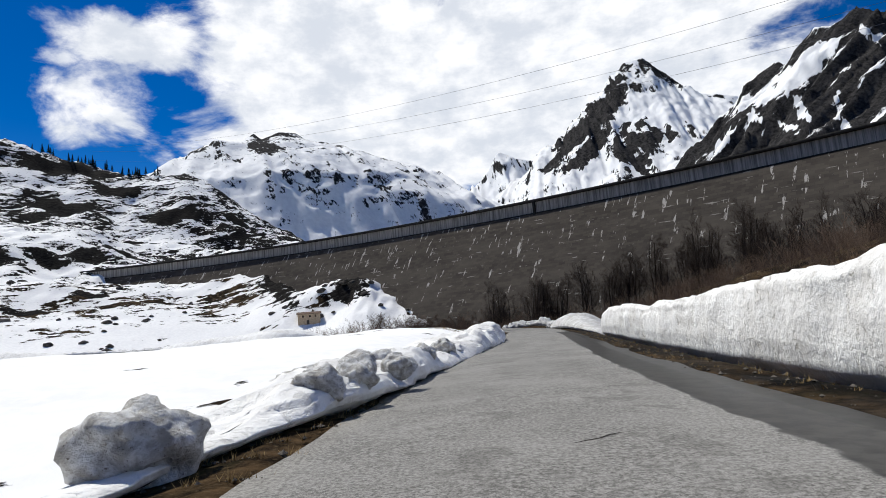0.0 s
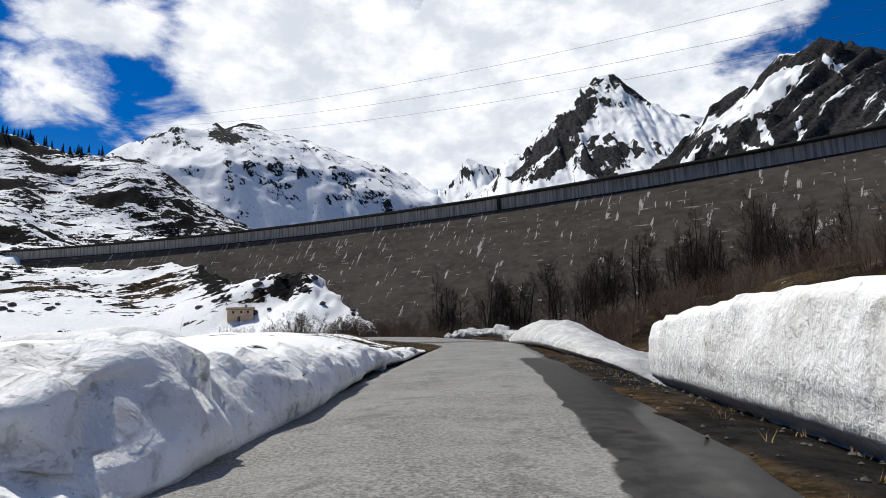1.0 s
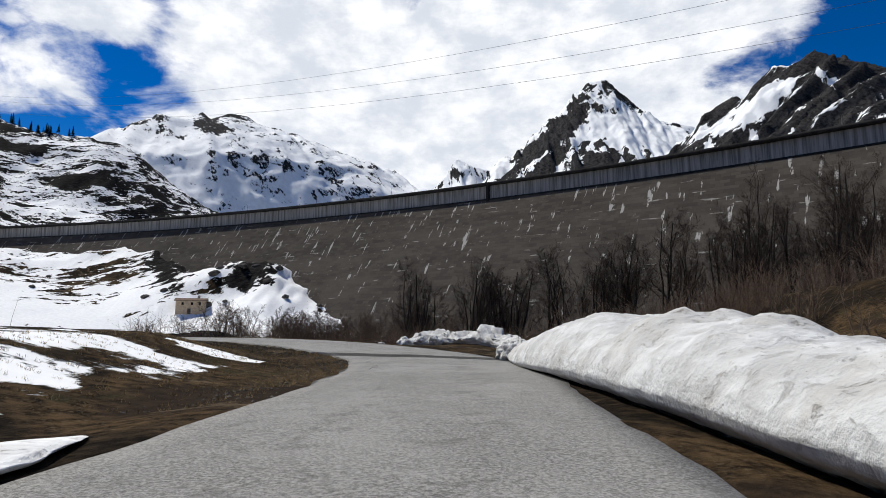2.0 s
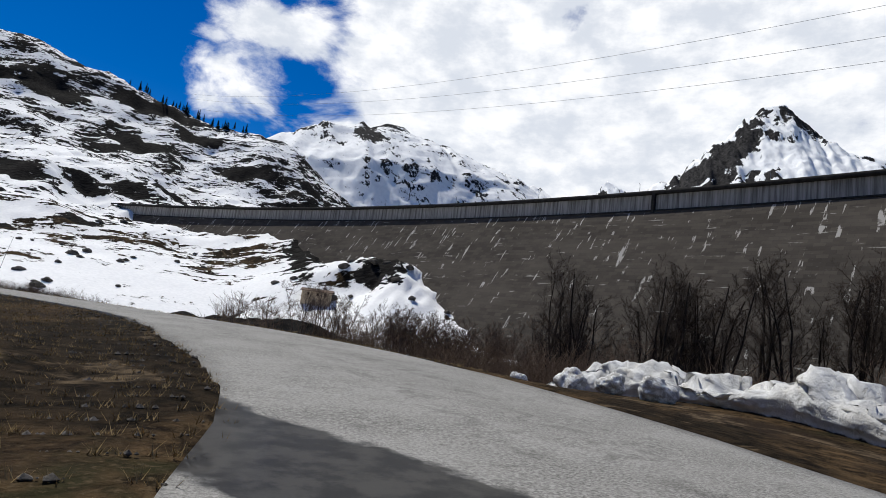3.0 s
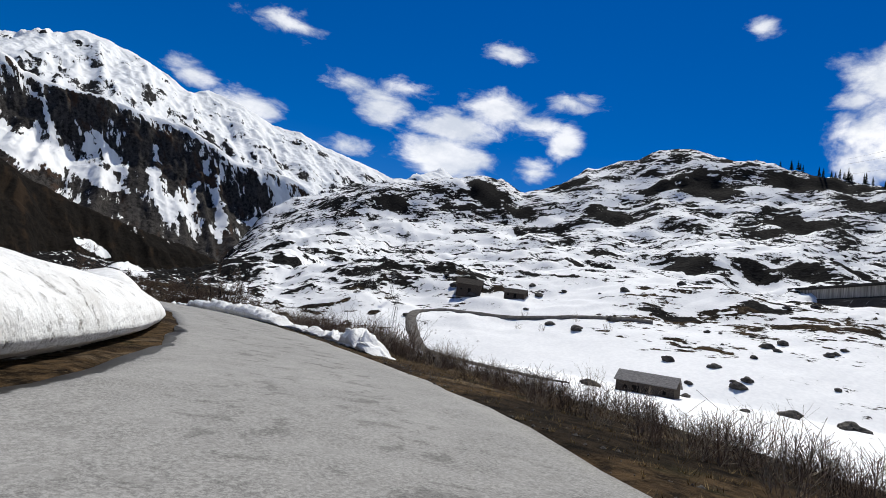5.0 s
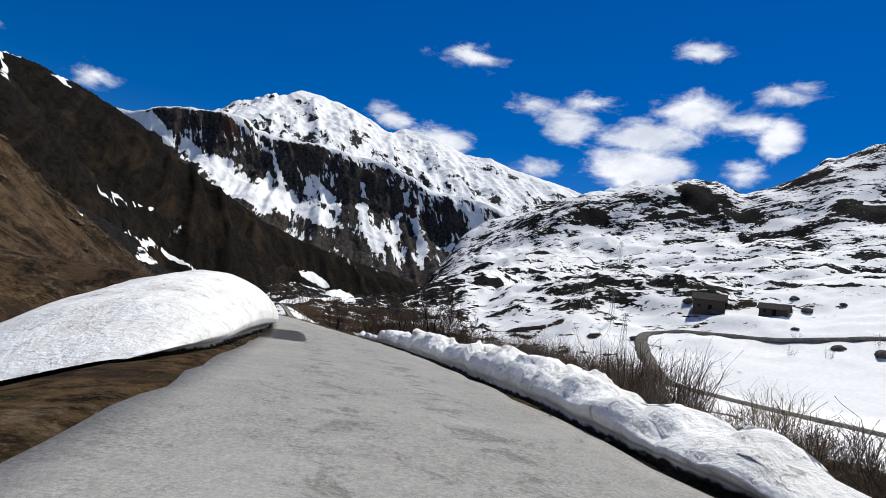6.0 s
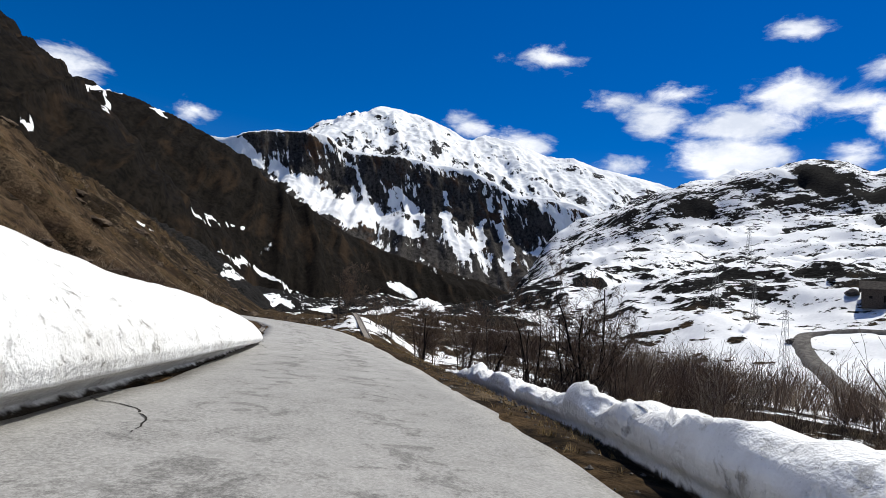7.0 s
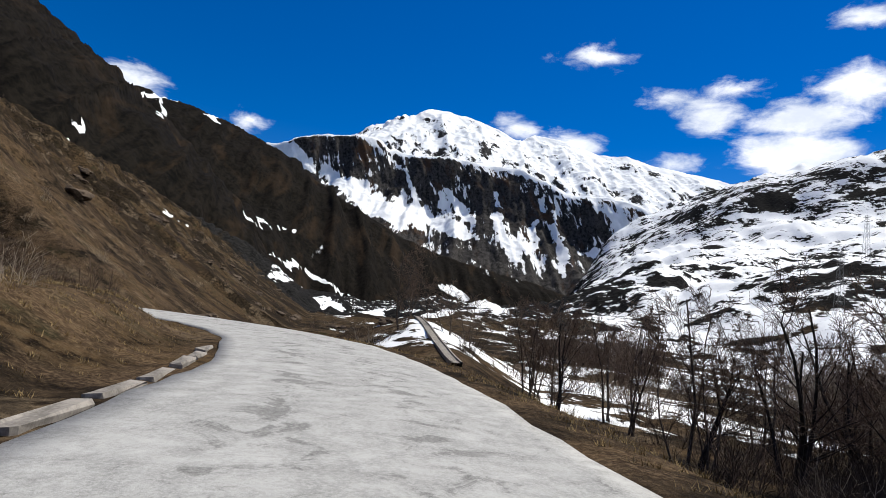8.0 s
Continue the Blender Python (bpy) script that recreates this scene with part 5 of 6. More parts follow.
# ---- stones and loose snow ----
def rock_mesh(seed, name, flat=0.7, rough=0.45, cuts=3):
    bm = bmesh.new()
    bmesh.ops.create_icosphere(bm, subdivisions=cuts, radius=1.0)
    for v in bm.verts:
        d = noise.noise(v.co * 1.1 + Vector((seed * 3.1, 0, 0))) + 0.5 * noise.noise(v.co * 2.6 + Vector((0, seed * 2.3, 0))) + 0.22 * noise.noise(v.co * 6 + Vector((0, 0, seed))) + 0.1 * noise.noise(v.co * 14)
        v.co *= 1 + rough * d
        v.co.z *= flat
    me = bpy.data.meshes.new(name)
    bm.to_mesh(me)
    bm.free()
    return me


def dirty_snow():
    m, N, p = material("dirty_snow")
    v = N.add("ShaderNodeTexCoord").outputs["Object"]
    a, b = N.noise(v, 2.2, 8.0, 0.68, 0.4), N.noise(v, 14.0, 5.0, 0.65)
    c = N.mix(N.step(a, 0.38, 0.62), (0.42, 0.40, 0.37, 1), (0.80, 0.80, 0.79, 1))
    c = N.mix(N.math("MULTIPLY", N.step(b, 0.58, 0.7), N.step(a, 0.62, 0.45)), c, (0.10, 0.08, 0.06, 1))
    N.put(p, "Base Color", c)
    N.put(p, "Roughness", 0.7)
    relief(N, p, N.math("ADD", a, N.math("MULTIPLY", b, 0.5)), 0.8, 0.1)
    return m


MAT_DIRTY = dirty_snow()
MAT_OUTCROP = plain("brown_rock", (0.10, 0.075, 0.055), 0.9, 0.5, 1.6, 0, 0.9, 0.12)


def stones():
    kinds = []
    for k in range(4):
        me = rock_mesh(k, "boulder")
        me.materials.append(MAT_STONE)
        kinds.append(tagged(new("boulder", me), "dark weathered boulder breaking through the snow", "boulder", "boulders in the snow"))
    rng = random.Random(3)
    spots = spread(51, 26, -190, 262, 40, 26) + spread(52, 16, -60, 322, 22, 14) + spread(53, 18, -150, 330, 60, 30) + spread(54, 14, -330, 250, 60, 40)
    for i, (x, y) in enumerate(spots):
        k = rng.uniform(0.6, 2.2)
        m = pose(x, y, ground_z(x, y) + 0.1 * k, 0, 0, rng.uniform(0, 360)) @ Matrix.Diagonal((k * rng.uniform(0.9, 1.6), k, k, 1))
        ob = kinds[i] if i < 4 else copy_thing(kinds[i % 4], Matrix.Identity(4))
        ob.matrix_basis = m
    crag = []
    for k in range(3):
        me = rock_mesh(40 + k, "outcrop", 0.6, 0.7)
        me.materials.append(MAT_OUTCROP)
        crag.append(tagged(new("outcrop", me), "brown weathered rock outcrop on the grassy slope", "rock", "slope outcrops"))
    for i, (x, y) in enumerate(spread(55, 44, -190, 50, 34, 26, 20, 9) + spread(58, 40, -270, 15, 60, 36, 20, 9) + spread(56, 12, -132, 92, 7, 5, 20, 6)):
        k = rng.uniform(0.3, 1.5)
        ob = crag[i] if i < 3 else copy_thing(crag[i % 3], Matrix.Identity(4))
        ob.matrix_basis = pose(x, y, ground_z(x, y) - 0.15 * k, 0, rng.uniform(-15, 15), rng.uniform(0, 360)) @ Matrix.Diagonal((k * 1.5, k, k, 1))
    chunk = []
    for k in range(4):
        me = rock_mesh(20 + k, "snow_chunk", 0.85, 0.42, 4)
        me.polygons.foreach_set("use_smooth", np.ones(len(me.polygons), bool))
        me.materials.append(MAT_DIRTY)
        chunk.append(tagged(new("snow_chunk", me), "broken block of ploughed snow on the bank", "snow block", "snow blocks"))
    first = [(-3.05, 6.0, 0.5), (-1.9, 9.0, 0.32), (-1.5, 9.9, 0.3), (-2.4, 10.0, 0.38), (-1.7, 11.2, 0.36), (-1.0, 12.0, 0.3), (-2.3, 12.2, 0.36), (-1.4, 13.4, 0.36), (-0.6, 16, 0.32), (0.0, 20, 0.34), (-2.3, 17.6, 0.55), (-2.2, 15.0, 0.4), (-2.9, 16.4, 0.45),
             (-0.3, 20.6, 0.44), (-0.9, 19.4, 0.42), (-1.4, 21.4, 0.5), (0.0, 22.6, 0.36), (2.9, 42, 0.5), (2.6, 44, 0.5), (3.6, 46, 0.42), (3.0, 47.5, 0.42), (4.3, 49, 0.34), (3.9, 52, 0.3), (5.0, 54, 0.24), (5.7, 58, 0.2), (15.5, 85.6, 0.5), (15.4, 86.8, 0.4), (16.6, 92, 0.4), (13.6, 105.6, 0.45), (11.2, 108.2, 0.5), (12.4, 107.0, 0.4), (9.4, 110, 0.3)]
    cones = [(-82.6, 125.9, 0.34), (-85.5, 125.2, 0.3), (-93.5, 123.4, 0.26), (-103, 121.9, 0.28)]
    for i, (x, y, r) in enumerate(first + cones):
        up = 0.5 if i < 13 else 0.3
        if i >= len(first):
            up = 0.8
        z = ground_z(x, y) + up * (1.0 if i else 0.75)
        m = pose(x, y, z, rng.uniform(-25, 25), rng.uniform(-25, 25), rng.uniform(0, 360)) @ Matrix.Diagonal((r * 1.15, r, r * (1.5 if i >= len(first) else 1.0), 1))
        ob = chunk[i] if i < 4 else copy_thing(chunk[i % 4], Matrix.Identity(4))
        ob.matrix_basis = m


stones()


# ---- buildings ----
def gable_roof(x0, y0, x1, y1, z, rise, over, thick, along_x=True):
    bm = bmesh.new()
    if along_x:
        prof = [(y0 - over, z - rise * over * 2 / (y1 - y0)), ((y0 + y1) / 2, z + rise), (y1 + over, z - rise * over * 2 / (y1 - y0))]
    else:
        prof = [(x0 - over, z - rise * over * 2 / (x1 - x0)), ((x0 + x1) / 2, z + rise), (x1 + over, z - rise * over * 2 / (x1 - x0))]
    rows = []
    for e in ((x0 - over, x1 + over) if along_x else (y0 - over, y1 + over)):
        loop = [(a, b) for a, b in prof] + [(a, b - thick) for a, b in reversed(prof)]
        rows.append([bm.verts.new((e, a, b) if along_x else (a, e, b)) for a, b in loop])
    n = 6
    for k in range(n):
        bm.faces.new((rows[0][k], rows[0][(k + 1) % n], rows[1][(k + 1) % n], rows[1][k]))
    for r in rows:
        bm.faces.new((r[0], r[1], r[4], r[5]))
        bm.faces.new((r[1], r[2], r[3], r[4]))
    bmesh.ops.recalc_face_normals(bm, faces=bm.faces)
    return bm


def walls(w, d, h, rise, along_x=True):
    """A block with gable ends, its middle at the origin."""
    bm = bmesh.new()
    a, b = w / 2, d / 2
    low = [bm.verts.new((sx * a, sy * b, -2.0)) for sx, sy in ((-1, -1), (1, -1), (1, 1), (-1, 1))]
    top = [bm.verts.new((sx * a, sy * b, h)) for sx, sy in ((-1, -1), (1, -1), (1, 1), (-1, 1))]
    for k in range(4):
        bm.faces.new((low[k], low[(k + 1) % 4], top[(k + 1) % 4], top[k]))
    if along_x:
        e = [bm.verts.new((-a, 0, h + rise)), bm.verts.new((a, 0, h + rise))]
        bm.faces.new((top[3], top[0], e[0]))
        bm.faces.new((top[1], top[2], e[1]))
    else:
        e = [bm.verts.new((0, -b, h + rise)), bm.verts.new((0, b, h + rise))]
        bm.faces.new((top[0], top[1], e[0]))
        bm.faces.new((top[2], top[3], e[1]))
    bmesh.ops.recalc_face_normals(bm, faces=bm.faces)
    return bm


def opening(name, parent, x, y, z, w, h, mat, trim, depth=0.12):
    """A window or door set into a wall that faces -y."""
    ob = part(name, boxes((x - w / 2, y - 0.03, z, x + w / 2, y + 0.2, z + h)), mat, parent)
    part("frame", boxes((x - w / 2 - 0.12, y - 0.08, z - 0.1, x - w / 2, y + 0.1, z + h + 0.1), (x + w / 2, y - 0.08, z - 0.1, x + w / 2 + 0.12, y + 0.1, z + h + 0.1),
                        (x - w / 2, y - 0.08, z + h, x + w / 2, y + 0.1, z + h + 0.1), (x - w / 2 - 0.15, y - 0.14, z - 0.14, x + w / 2 + 0.15, y + 0.1, z - 0.02)), trim, ob)
    return ob


def house():
    ob = tagged(new("house"), "small ochre rendered house with dark windows on the snowy knoll", "house")
    part("wall", walls(11, 8, 5.4, 0.9), MAT_WALL, ob)
    part("roof", gable_roof(-5.5, -4, 5.5, 4, 5.45, 0.9, 0.6, 0.25), MAT_ROOF, ob, "low brown stone roof")
    for x in (-3.0, 0.4, 3.2):
        opening("window", ob, x, -4.0, 3.5, 0.8, 1.1, MAT_BLACK, MAT_WALL)
    opening("door", ob, -0.6, -4.0, 0.0, 1.1, 2.1, MAT_TIMBER, MAT_KERB)
    part("chimney", boxes((2.2, 0.6, 5.6, 2.9, 1.3, 7.2), bevel=0.04), MAT_KERB, ob)
    ob.matrix_basis = pose(-68, 304, ground_z(-67, 300) + 0.2, 0, 0, 14)


MAT_ROOF = plain("brown_roof", (0.16, 0.115, 0.09), 0.8, 0.3, 1.5)
house()


def barn():
    ob = tagged(new("barn"), "long low timber barn with a grey slate roof in the snow", "barn")
    part("wall", walls(14, 6.5, 3.2, 2.2), MAT_TIMBER, ob)
    part("roof", gable_roof(-7, -3.25, 7, 3.25, 3.25, 2.2, 0.5, 0.2), MAT_SLATE, ob)
    for x in (-4.6, 0.4, 4.8):
        opening("window", ob, x, -3.25, 1.0, 0.9, 0.8, MAT_BLACK, MAT_TIMBER)
    opening("door", ob, -2.1, -3.25, -0.2, 1.8, 2.2, MAT_BLACK, MAT_TIMBER)
    for k in range(9):
        x = -6.9 + k * 1.725
        part("post", boxes((x - 0.09, -3.36, -1.5, x + 0.09, -3.22, 3.1)), MAT_TIMBER, ob)
    ob.matrix_basis = pose(-147, 229.5, ground_z(-146, 226) - 0.3, 0, 0, 33)


barn()


def hut(x, y, turn, w, d, h, label):
    ob = tagged(new("hut"), label, "hut", "timber huts")
    part("wall", walls(w, d, h, d * 0.32), MAT_TIMBER, ob)
    part("roof", gable_roof(-w / 2, -d / 2, w / 2, d / 2, h + 0.05, d * 0.32, 0.7, 0.25), MAT_SHADE, ob)
    opening("door", ob, 0.4, -d / 2, 0, 1.2, 2.0, MAT_BLACK, MAT_TIMBER)
    opening("window", ob, -w * 0.3, -d / 2, 1.0, 0.8, 0.8, MAT_BLACK, MAT_TIMBER)
    ob.matrix_basis = pose(x, y, ground_z(x, y) - 0.4, 0, 0, turn)


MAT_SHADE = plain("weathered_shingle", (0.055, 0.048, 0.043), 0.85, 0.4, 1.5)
hut(-277, 240, 60, 11, 8, 4.2, "dark weathered timber hut with a shingled roof")
hut(-262, 256, 48, 9, 6, 2.6, "low dark timber shed beside the hut")


def pylon(x, y, height, arm, turn):
    ob = tagged(new("pylon"), "slender grey steel lattice pylon on the snowy slope", "pylon", "pylons")
    base, top = height * 0.062, height * 0.02
    legs = []
    for sx, sy in ((-1, -1), (1, -1), (1, 1), (-1, 1)):
        t = Tubes()
        a, b = Vector((sx * base, sy * base, -1)), Vector((sx * top, sy * top, height))
        t.add(a, b, 0.055, 0.035, 4)
        part("leg", t.mesh("leg"), MAT_STEEL, ob)
        legs.append((a, b))
    t = Tubes()
    n = 9
    for k in range(n):
        for i in range(4):
            a, b = legs[i], legs[(i + 1) % 4]
            t.add(a[0].lerp(a[1], k / n), b[0].lerp(b[1], (k + 1) / n), 0.018, 0.018, 3)
            t.add(b[0].lerp(b[1], k / n), a[0].lerp(a[1], (k + 1) / n), 0.018, 0.018, 3)
    part("bracing", t.mesh("bracing"), MAT_STEEL, ob)
    for z, s in ((height * 0.86, 1.0), (height * 0.95, 0.7)):
        t = Tubes()
        t.add((-arm * s, 0, z), (arm * s, 0, z), 0.09, 0.09, 4)
        t.add((-arm * s, 0, z), (0, 0, z + 0.9), 0.06, 0.06, 3)
        t.add((arm * s, 0, z), (0, 0, z + 0.9), 0.06, 0.06, 3)
        part("crossarm", t.mesh("crossarm"), MAT_STEEL, ob)
    ob.matrix_basis = pose(x, y, ground_z(x, y), 0, 0, turn)


pylon(-238, 192.5, 16, 2.2, 30)
pylon(-302, 200, 17, 2.2, 30)
pylon(-283, 205, 13, 2.0, 30)
pylon(-352, 232, 17, 2.2, 30)


def cable(a, b, sag, r):
    t = Tubes()
    a, b = Vector(a), Vector(b)
    pts = [a.lerp(b, k / 40) - Vector((0, 0, sag * 4 * (k / 40) * (1 - k / 40))) for k in range(41)]
    for p, q in zip(pts[:-1], pts[1:]):
        t.add(p, q, r, r, 4)
    me = t.mesh("power_line")
    me.materials.append(MAT_STEEL)
    return tagged(new("power_line", me), "thin overhead power line strung across the valley", "power line", "overhead lines")


for west, east in ((261, 131), (274, 142), (280, 158)):
    cable((-470, 800, west), (270, 255, east), 26, 0.085)


def marker_pole():
    ob = tagged(new("marker_pole"), "thin leaning wooden snow marker pole at the road's edge", "pole")
    t = Tubes()
    t.add((0, 0, -0.5), (0.35, -0.1, 2.2), 0.02, 0.016, 6)
    t.add((0.35, -0.1, 2.2), (0.75, -0.2, 4.1), 0.016, 0.009, 6)
    part("shaft", t.mesh("shaft"), MAT_TIMBER, ob)
    t = Tubes()
    t.add((0.0, 0, -0.2), (0.03, -0.01, 0.25), 0.07, 0.06, 8)
    part("collar", t.mesh("collar"), MAT_TIMBER, ob)
    ob.matrix_basis = pose(-30.2, 126.2, ground_z(-30.2, 126.2), 0, 0, 20)


marker_pole()


# ---- the side road that climbs past the hut ----
def side_road():
    line = resample([(-140, 199, 0, 1.7), (-158, 199.5, 0, 1.7), (-175, 198, 0, 1.7), (-192, 197, 0, 1.7), (-212, 196.5, 0, 1.7), (-238, 201.5, 0, 1.7), (-258, 207, 0, 1.8), (-268, 214, 0, 1.8), (-266, 222, 0, 1.8), (-256, 229, 0, 1.7), (-244, 238, 0, 1.7), (-228, 256, 0, 1.6), (-206, 284, 0, 1.6)], 1.5)
    tan = np.gradient(line[:, :2], axis=0)
    tan /= np.linalg.norm(tan, axis=1)[:, None]
    z = terrain(line[:, 0], line[:, 1])[0]
    z = np.convolve(np.pad(z, 4, mode="edge"), np.ones(9) / 9, mode="valid") + 0.55
    X, Y, Z = [], [], []
    for o, dz in ((-1.6, -1.6), (-1.05, 0), (-0.5, 0.04), (0, 0.06), (0.5, 0.04), (1.05, 0), (1.6, -1.6)):
        X.append(line[:, 0] + tan[:, 1] * o * line[:, 3])
        Y.append(line[:, 1] - tan[:, 0] * o * line[:, 3])
        Z.append(z + dz)
    me = grid_mesh("side_road", np.array(X).T, np.array(Y).T, np.array(Z).T)
    me.materials.append(MAT_TRACK)
    tagged(new("side_road", me), "narrow grey side road winding up the snowy slope", "road", kind="structure")


MAT_TRACK = plain("gravelly_asphalt", (0.13, 0.12, 0.11), 0.9, 0.35, 0.8)
side_road()


def channel():
    """The pale concrete gutter that runs up the rib beside the meadow."""
    ob = tagged(new("concrete_channel"), "pale sloping concrete channel beside the valley meadow", "channel")
    k = np.linspace(0, 1, 24)
    x, y = -153 - 37 * k, 108.2 - 10 * k
    z = terrain(x, y)[0]
    z = np.convolve(np.pad(z, 3, mode="edge"), np.ones(7) / 7, mode="valid")
    for name, off, w, h in (("side_wall", -0.36, 0.12, 0.22), ("side_wall", 0.36, 0.12, 0.22), ("bed", 0.0, 0.6, 0.12)):
        X, Y, Z = [], [], []
        for o, dz in ((-w / 2, -1), (-w / 2, h), (w / 2, h), (w / 2, -1)):
            X.append(x + 0.26 * (off + o)), Y.append(y - 0.965 * (off + o)), Z.append(z + dz)
        part(name, grid_mesh(name, np.array(X).T, np.array(Y).T, np.array(Z).T, False), MAT_KERB, ob)


channel()


# ---- on the dam's crest ----
def crest_fittings():
    a0 = math.atan2(283.2 - CY, 42.1 - CX)
    for a, w in ((a0, 1.1),):
        bm = boxes((-w / 2, -1.2, 50.8, w / 2, 0.6, 58.8))
        p = part("joint", bm, MAT_DARK, DAM, "dark vertical joint pillar under the crest")
        p.matrix_basis = Matrix.Translation((CX + (CR - 0.2) * math.cos(a), CY + (CR - 0.2) * math.sin(a), 0)) @ Matrix.Rotation(a - math.pi / 2, 4, "Z")
    for k in range(16):
        a = math.radians(31 + 2.9 * k)
        tb = Tubes()
        tb.add((0, 0, 58.8), (0, 0, 62.4), 0.10, 0.07, 6)
        tb.add((0, 0, 62.4), (0, -0.9, 62.7), 0.06, 0.05, 5)
        p = part("lamp_post", tb.mesh("lamp_post"), MAT_STEEL, DAM)
        p.matrix_basis = Matrix.Translation((CX + (CR + 1.5) * math.cos(a), CY + (CR + 1.5) * math.sin(a), 0)) @ Matrix.Rotation(a - math.pi / 2, 4, "Z")


crest_fittings()


# ---- the road's edges ----
def kerb():
    """Low kerb of rough stone blocks inside the last bend."""
    ob = tagged(new("kerb"), "low kerb of weathered pale stone blocks", "kerb", kind="structure")
    rng = random.Random(12)
    kinds = []
    for k in range(4):
        bm = boxes((-0.68, -0.11, -0.3, 0.68, 0.11, 0.055), bevel=0.025)
        for v in bm.verts:
            v.co += Vector((rng.uniform(-0.02, 0.02), rng.uniform(-0.03, 0.03), rng.uniform(-0.03, 0.03)))
        me = bpy.data.meshes.new("stone")
        bm.to_mesh(me)
        bm.free()
        me.materials.append(MAT_KERB)
        kinds.append(me)
    i0, i1 = int(at_road(-109, 114.5) * (len(ROAD_LINE) - 1)), int(at_road(-129, 107.2) * (len(ROAD_LINE) - 1))
    run, last = 0.0, None
    for i in range(i0, i1):
        for f in (0.0, 0.5):
            p = ROAD_LINE[i] * (1 - f) + ROAD_LINE[i + 1] * f
            x, y = p[0] - TANGENT[i, 1] * (p[3] + 0.24), p[1] + TANGENT[i, 0] * (p[3] + 0.24)
            if last and math.hypot(x - last[0], y - last[1]) < 1.38:
                continue
            last = (x, y)
            st = new("stone", kinds[rng.randrange(4)])
            st.parent = ob
            st.matrix_basis = pose(x, y, p[2] + rng.uniform(-0.03, 0.04), rng.uniform(-3, 3), rng.uniform(-2, 2), math.degrees(math.atan2(TANGENT[i, 1], TANGENT[i, 0])) + rng.uniform(-3, 3))


kerb()


MAT_CRACK = plain("crack_dirt", (0.035, 0.032, 0.029), 0.95, 0.3)


def cracks():
    """Dark open cracks in the asphalt, as thin strips."""
    road = bpy.data.objects["road"]
    rng = random.Random(4)
    starts = [(9.3, 86.2, -93, 4.0), (9.4, 82.6, -88, 4.6), (9.9, 84.6, -150, 1.2), (1.0, 5.5, 60, 0.8), (4.0, 31, 80, 1.0), (-95, 116.6, 192, 5), (-108, 113, 200, 4), (4, 101, 150, 1.4), (-20, 117, 165, 2), (-60, 122.4, 185, 2), (7.4, 52, 85, 1.5)]
    for x, y, az, length in starts:
        me_v, me_f = [], []
        a, p = radians(az), Vector((x, y))
        n = int(length / 0.16)
        for k in range(n):
            a += rng.uniform(-0.5, 0.5)
            a += (radians(az) - a) * 0.18
            p = p + Vector((math.cos(a), math.sin(a))) * 0.16
            d, rz, hw, _ = near_road(np.array([p.x]), np.array([p.y]))
            t = d[0] / hw[0]
            z = rz[0] + 0.05 * (1 - t * t) + 0.017
            w = 0.008 * math.sin(math.pi * (k + 0.5) / n) + 0.003 + rng.uniform(0, 0.005)
            side = Vector((-math.sin(a), math.cos(a))) * w
            me_v += [(p.x + side.x, p.y + side.y, z), (p.x - side.x, p.y - side.y, z)]
            if k:
                m = len(me_v)
                me_f.append((m - 4, m - 3, m - 1, m - 2))
        me = bpy.data.meshes.new("crack")
        me.from_pydata(me_v, [], me_f)
        part("crack", me, MAT_CRACK, road)


cracks()


def brush_pile():
    ob = tagged(new("brush_pile"), "heap of cut grey branches on the bank", "brush pile")
    rng = random.Random(9)
    t = Tubes()
    for k in range(420):
        x, y = rng.gauss(0, 2.6), rng.gauss(0, 1.5)
        z = max(0, 1.3 - 0.09 * x * x - 0.25 * y * y) * rng.random() + 0.05
        a, e = rng.uniform(0, math.pi), rng.uniform(-0.35, 0.5)
        l = rng.uniform(0.6, 2.2)
        d = Vector((math.cos(a) * math.cos(e), math.sin(a) * math.cos(e), math.sin(e))) * l
        t.add(Vector((x, y, z)) - d * 0.5, Vector((x, y, z)) + d * 0.5, rng.uniform(0.012, 0.04), 0.008, 4)
    part("heap", t.mesh("heap"), MAT_TWIG, ob)
    ob.matrix_basis = pose(31, 104, ground_z(31, 104), 0, 4, 25)
    c = copy_thing(ob, pose(38, 108, ground_z(38, 108), 0, 5, 80))
    for o in (ob, c):
        o["group"] = "brush piles"


brush_pile()


def rock_arch():
    bm = bmesh.new()
    for x, z, sx, sy, sz in ((-1.5, 2.2, 1.0, 0.9, 0.75), (-0.2, 2.5, 1.3, 0.9, 0.6), (1.1, 1.9, 0.9, 1.0, 1.2), (1.6, 0.5, 0.8, 1.0, 1.3), (-1.9, 1.2, 0.45, 0.5, 1.0)):
        made = bmesh.ops.create_icosphere(bm, subdivisions=3, radius=1.0)["verts"]
        for v in made:
            v.co *= 1 + 0.35 * noise.noise(v.co * 1.3 + Vector((x, z, 0))) + 0.15 * noise.noise(v.co * 3.5)
            v.co = Vector((v.co.x * sx + x, v.co.y * sy, v.co.z * sz + z))
    me = bpy.data.meshes.new("rock_arch")
    bm.to_mesh(me)
    bm.free()
    me.materials.append(MAT_STONE)
    ob = tagged(new("rock_arch", me), "dark arched rock standing out of the snow", "rock")
    ob.matrix_basis = pose(-45, 160, ground_z(-45, 160) - 0.4, 0, 0, 35) @ Matrix.Diagonal((0.8, 0.8, 0.85, 1))


rock_arch()


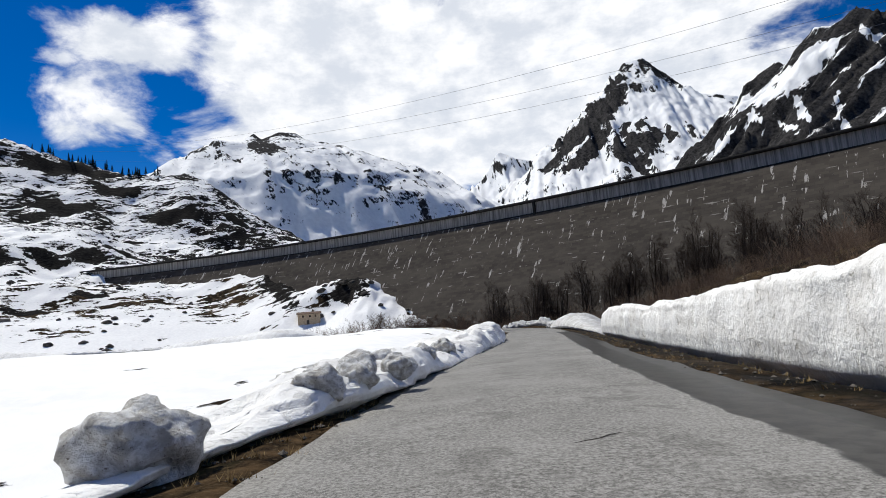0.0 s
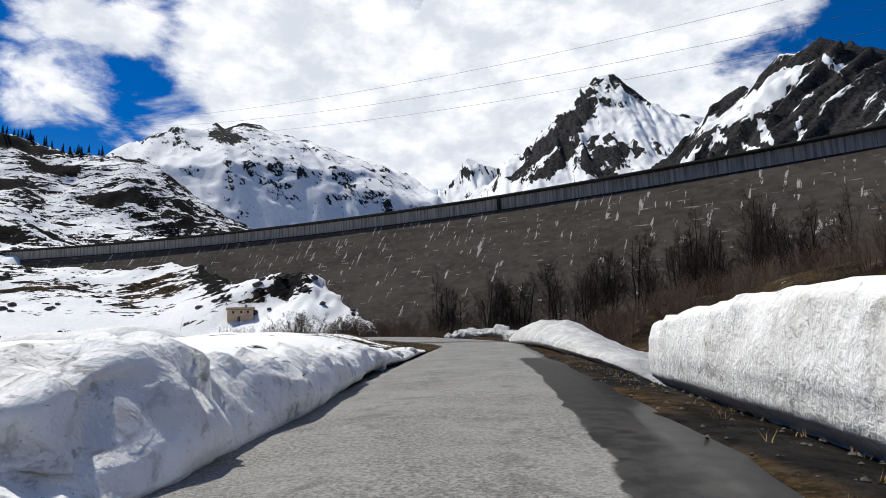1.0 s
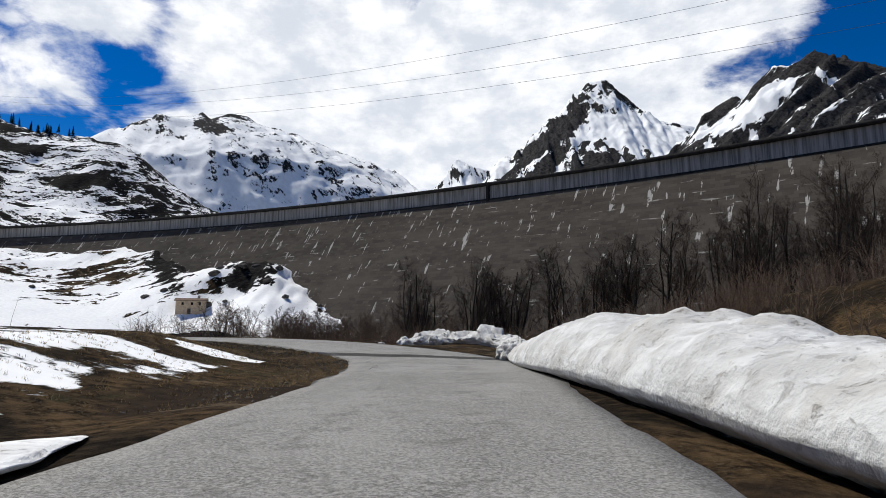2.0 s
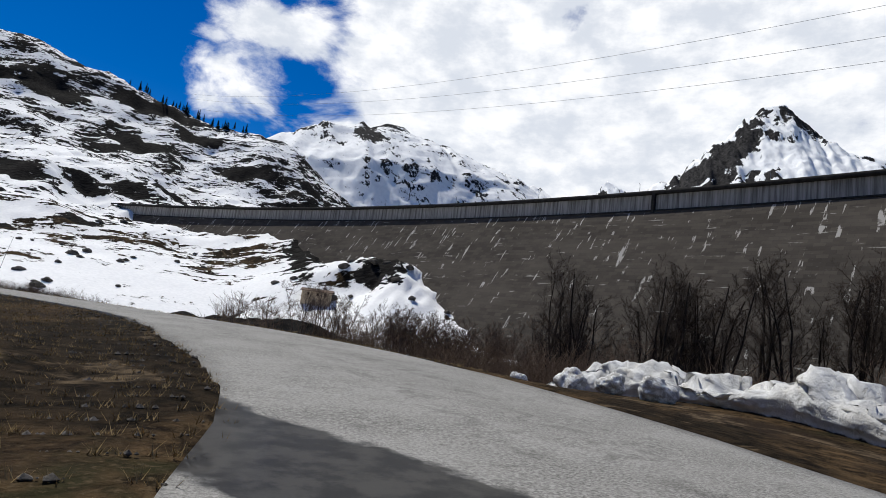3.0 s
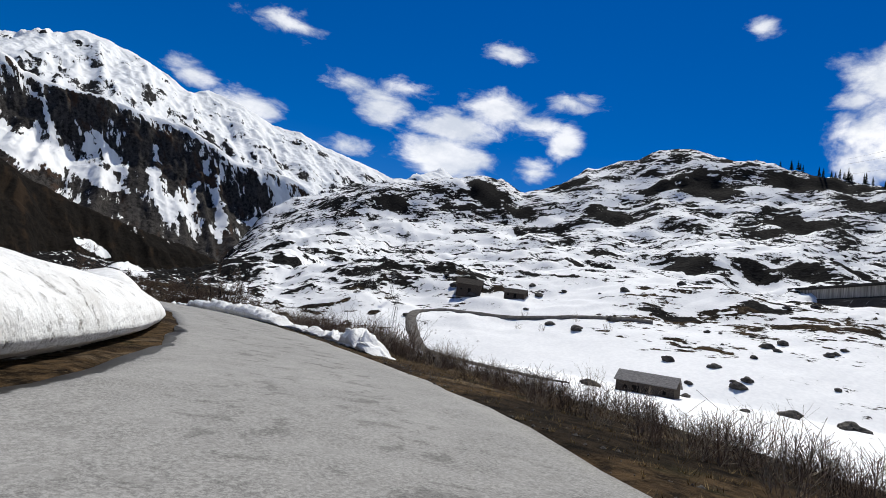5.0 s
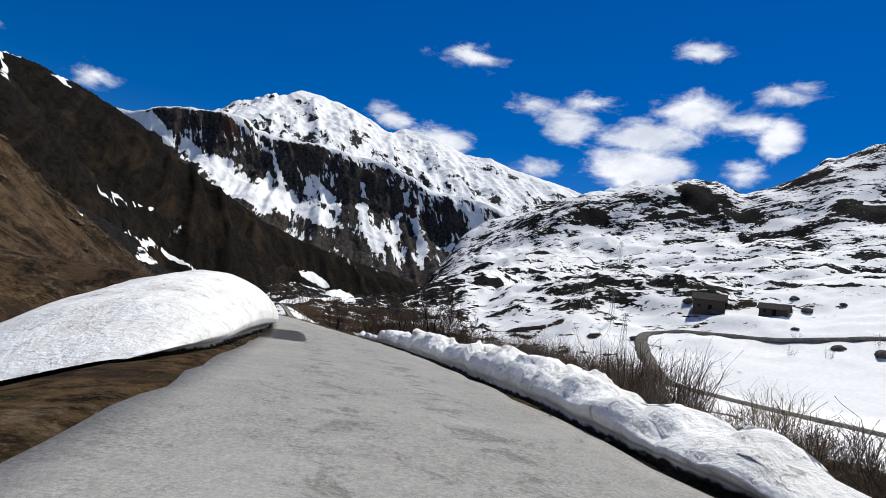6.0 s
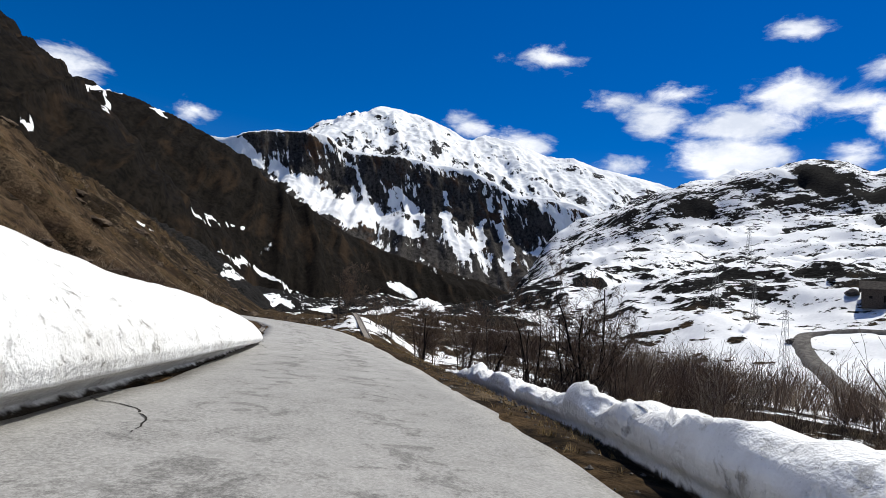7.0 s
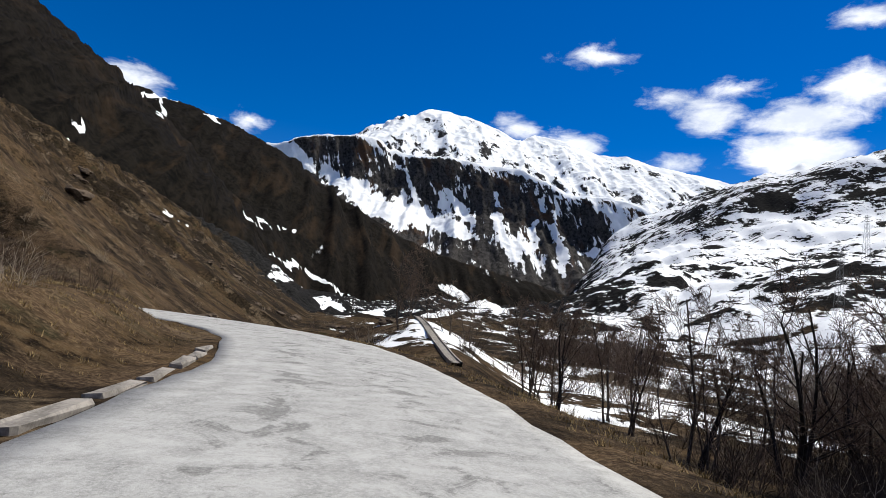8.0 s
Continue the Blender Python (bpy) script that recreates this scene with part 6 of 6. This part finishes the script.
# ---- grass and grit along the verges ----
def strewn(name, label, category, spots, seed, make, mat):
    rng = np.random.RandomState(seed)
    pts = np.array(spots)
    z = terrain(pts[:, 0], pts[:, 1])[0]
    V, F, n = [], [], 0
    for i in range(len(pts)):
        v, f = make(rng)
        V.append(v + np.array((pts[i, 0], pts[i, 1], z[i])))
        F += [tuple(np.array(q) + n) for q in f]
        n += len(v)
    me = bpy.data.meshes.new(name)
    me.from_pydata(np.vstack(V).tolist(), [], F)
    me.materials.append(mat)
    return tagged(new(name, me), label, category, kind="stuff")


def tuft(rng):
    v, f = [], []
    for k in range(7):
        a, l, lean = rng.uniform(0, 6.28), rng.uniform(0.04, 0.13), rng.uniform(0.3, 1.2)
        b = np.array((rng.normal(0, 0.04), rng.normal(0, 0.04), -0.02))
        tip = b + np.array((math.cos(a) * lean * l, math.sin(a) * lean * l, l))
        w = np.array((-math.sin(a), math.cos(a), 0)) * 0.007
        v += [b - w, b + w, tip]
        f.append((3 * k, 3 * k + 1, 3 * k + 2))
    return np.array(v), f


def pebble(rng):
    r = 0.012 + 0.05 * rng.rand() ** 3
    v = np.array(((1, 0, 0), (-1, 0, 0), (0, 1, 0), (0, -1, 0), (0, 0, 0.7), (0, 0, -0.7))) * r * (0.7 + 0.6 * rng.rand(6, 1))
    return v, [(0, 2, 4), (2, 1, 4), (1, 3, 4), (3, 0, 4), (2, 0, 5), (1, 2, 5), (3, 1, 5), (0, 3, 5)]


MAT_STRAW = plain("dry_grass", (0.26, 0.185, 0.09), 0.9, 0.45, 3.0)
MAT_GRIT = plain("grit", (0.11, 0.10, 0.088), 0.9, 0.5, 6.0)
verge = along(61, 4200, at_road(9.5, 70), at_road(-24, 118), 3.5, 12) + along(62, 2600, at_road(4, 102), at_road(-75, 122), -10, -3.3) + along(63, 1700, at_road(-96, 118), at_road(-138, 102), -6.5, -2.9) + along(64, 4600, at_road(-106, 115), at_road(-143, 88), 3.3, 13) + along(65, 500, at_road(0, -2), at_road(6, 40), 2.7, 4.2) + along(66, 140, at_road(1, 5), at_road(8, 52), -4.6, -3.1)
strewn("dry_grass", "tufts of dry straw-coloured grass on the verges", "grass", verge, 71, tuft, MAT_STRAW)
grit = along(71, 2300, at_road(9.5, 70), at_road(-24, 118), 3.0, 6.0) + along(72, 1500, at_road(4, 102), at_road(-110, 114), -4.6, -2.5) + along(73, 900, at_road(0, -2), at_road(9, 62), 2.6, 4.4) + along(74, 900, at_road(0, -2), at_road(9, 62), -4.8, -2.8) + along(75, 500, at_road(-76, 121), at_road(-112, 113), 2.3, 3.6)
strewn("roadside_grit", "loose grey grit and small stones beside the asphalt", "gravel", grit, 72, pebble, MAT_GRIT)
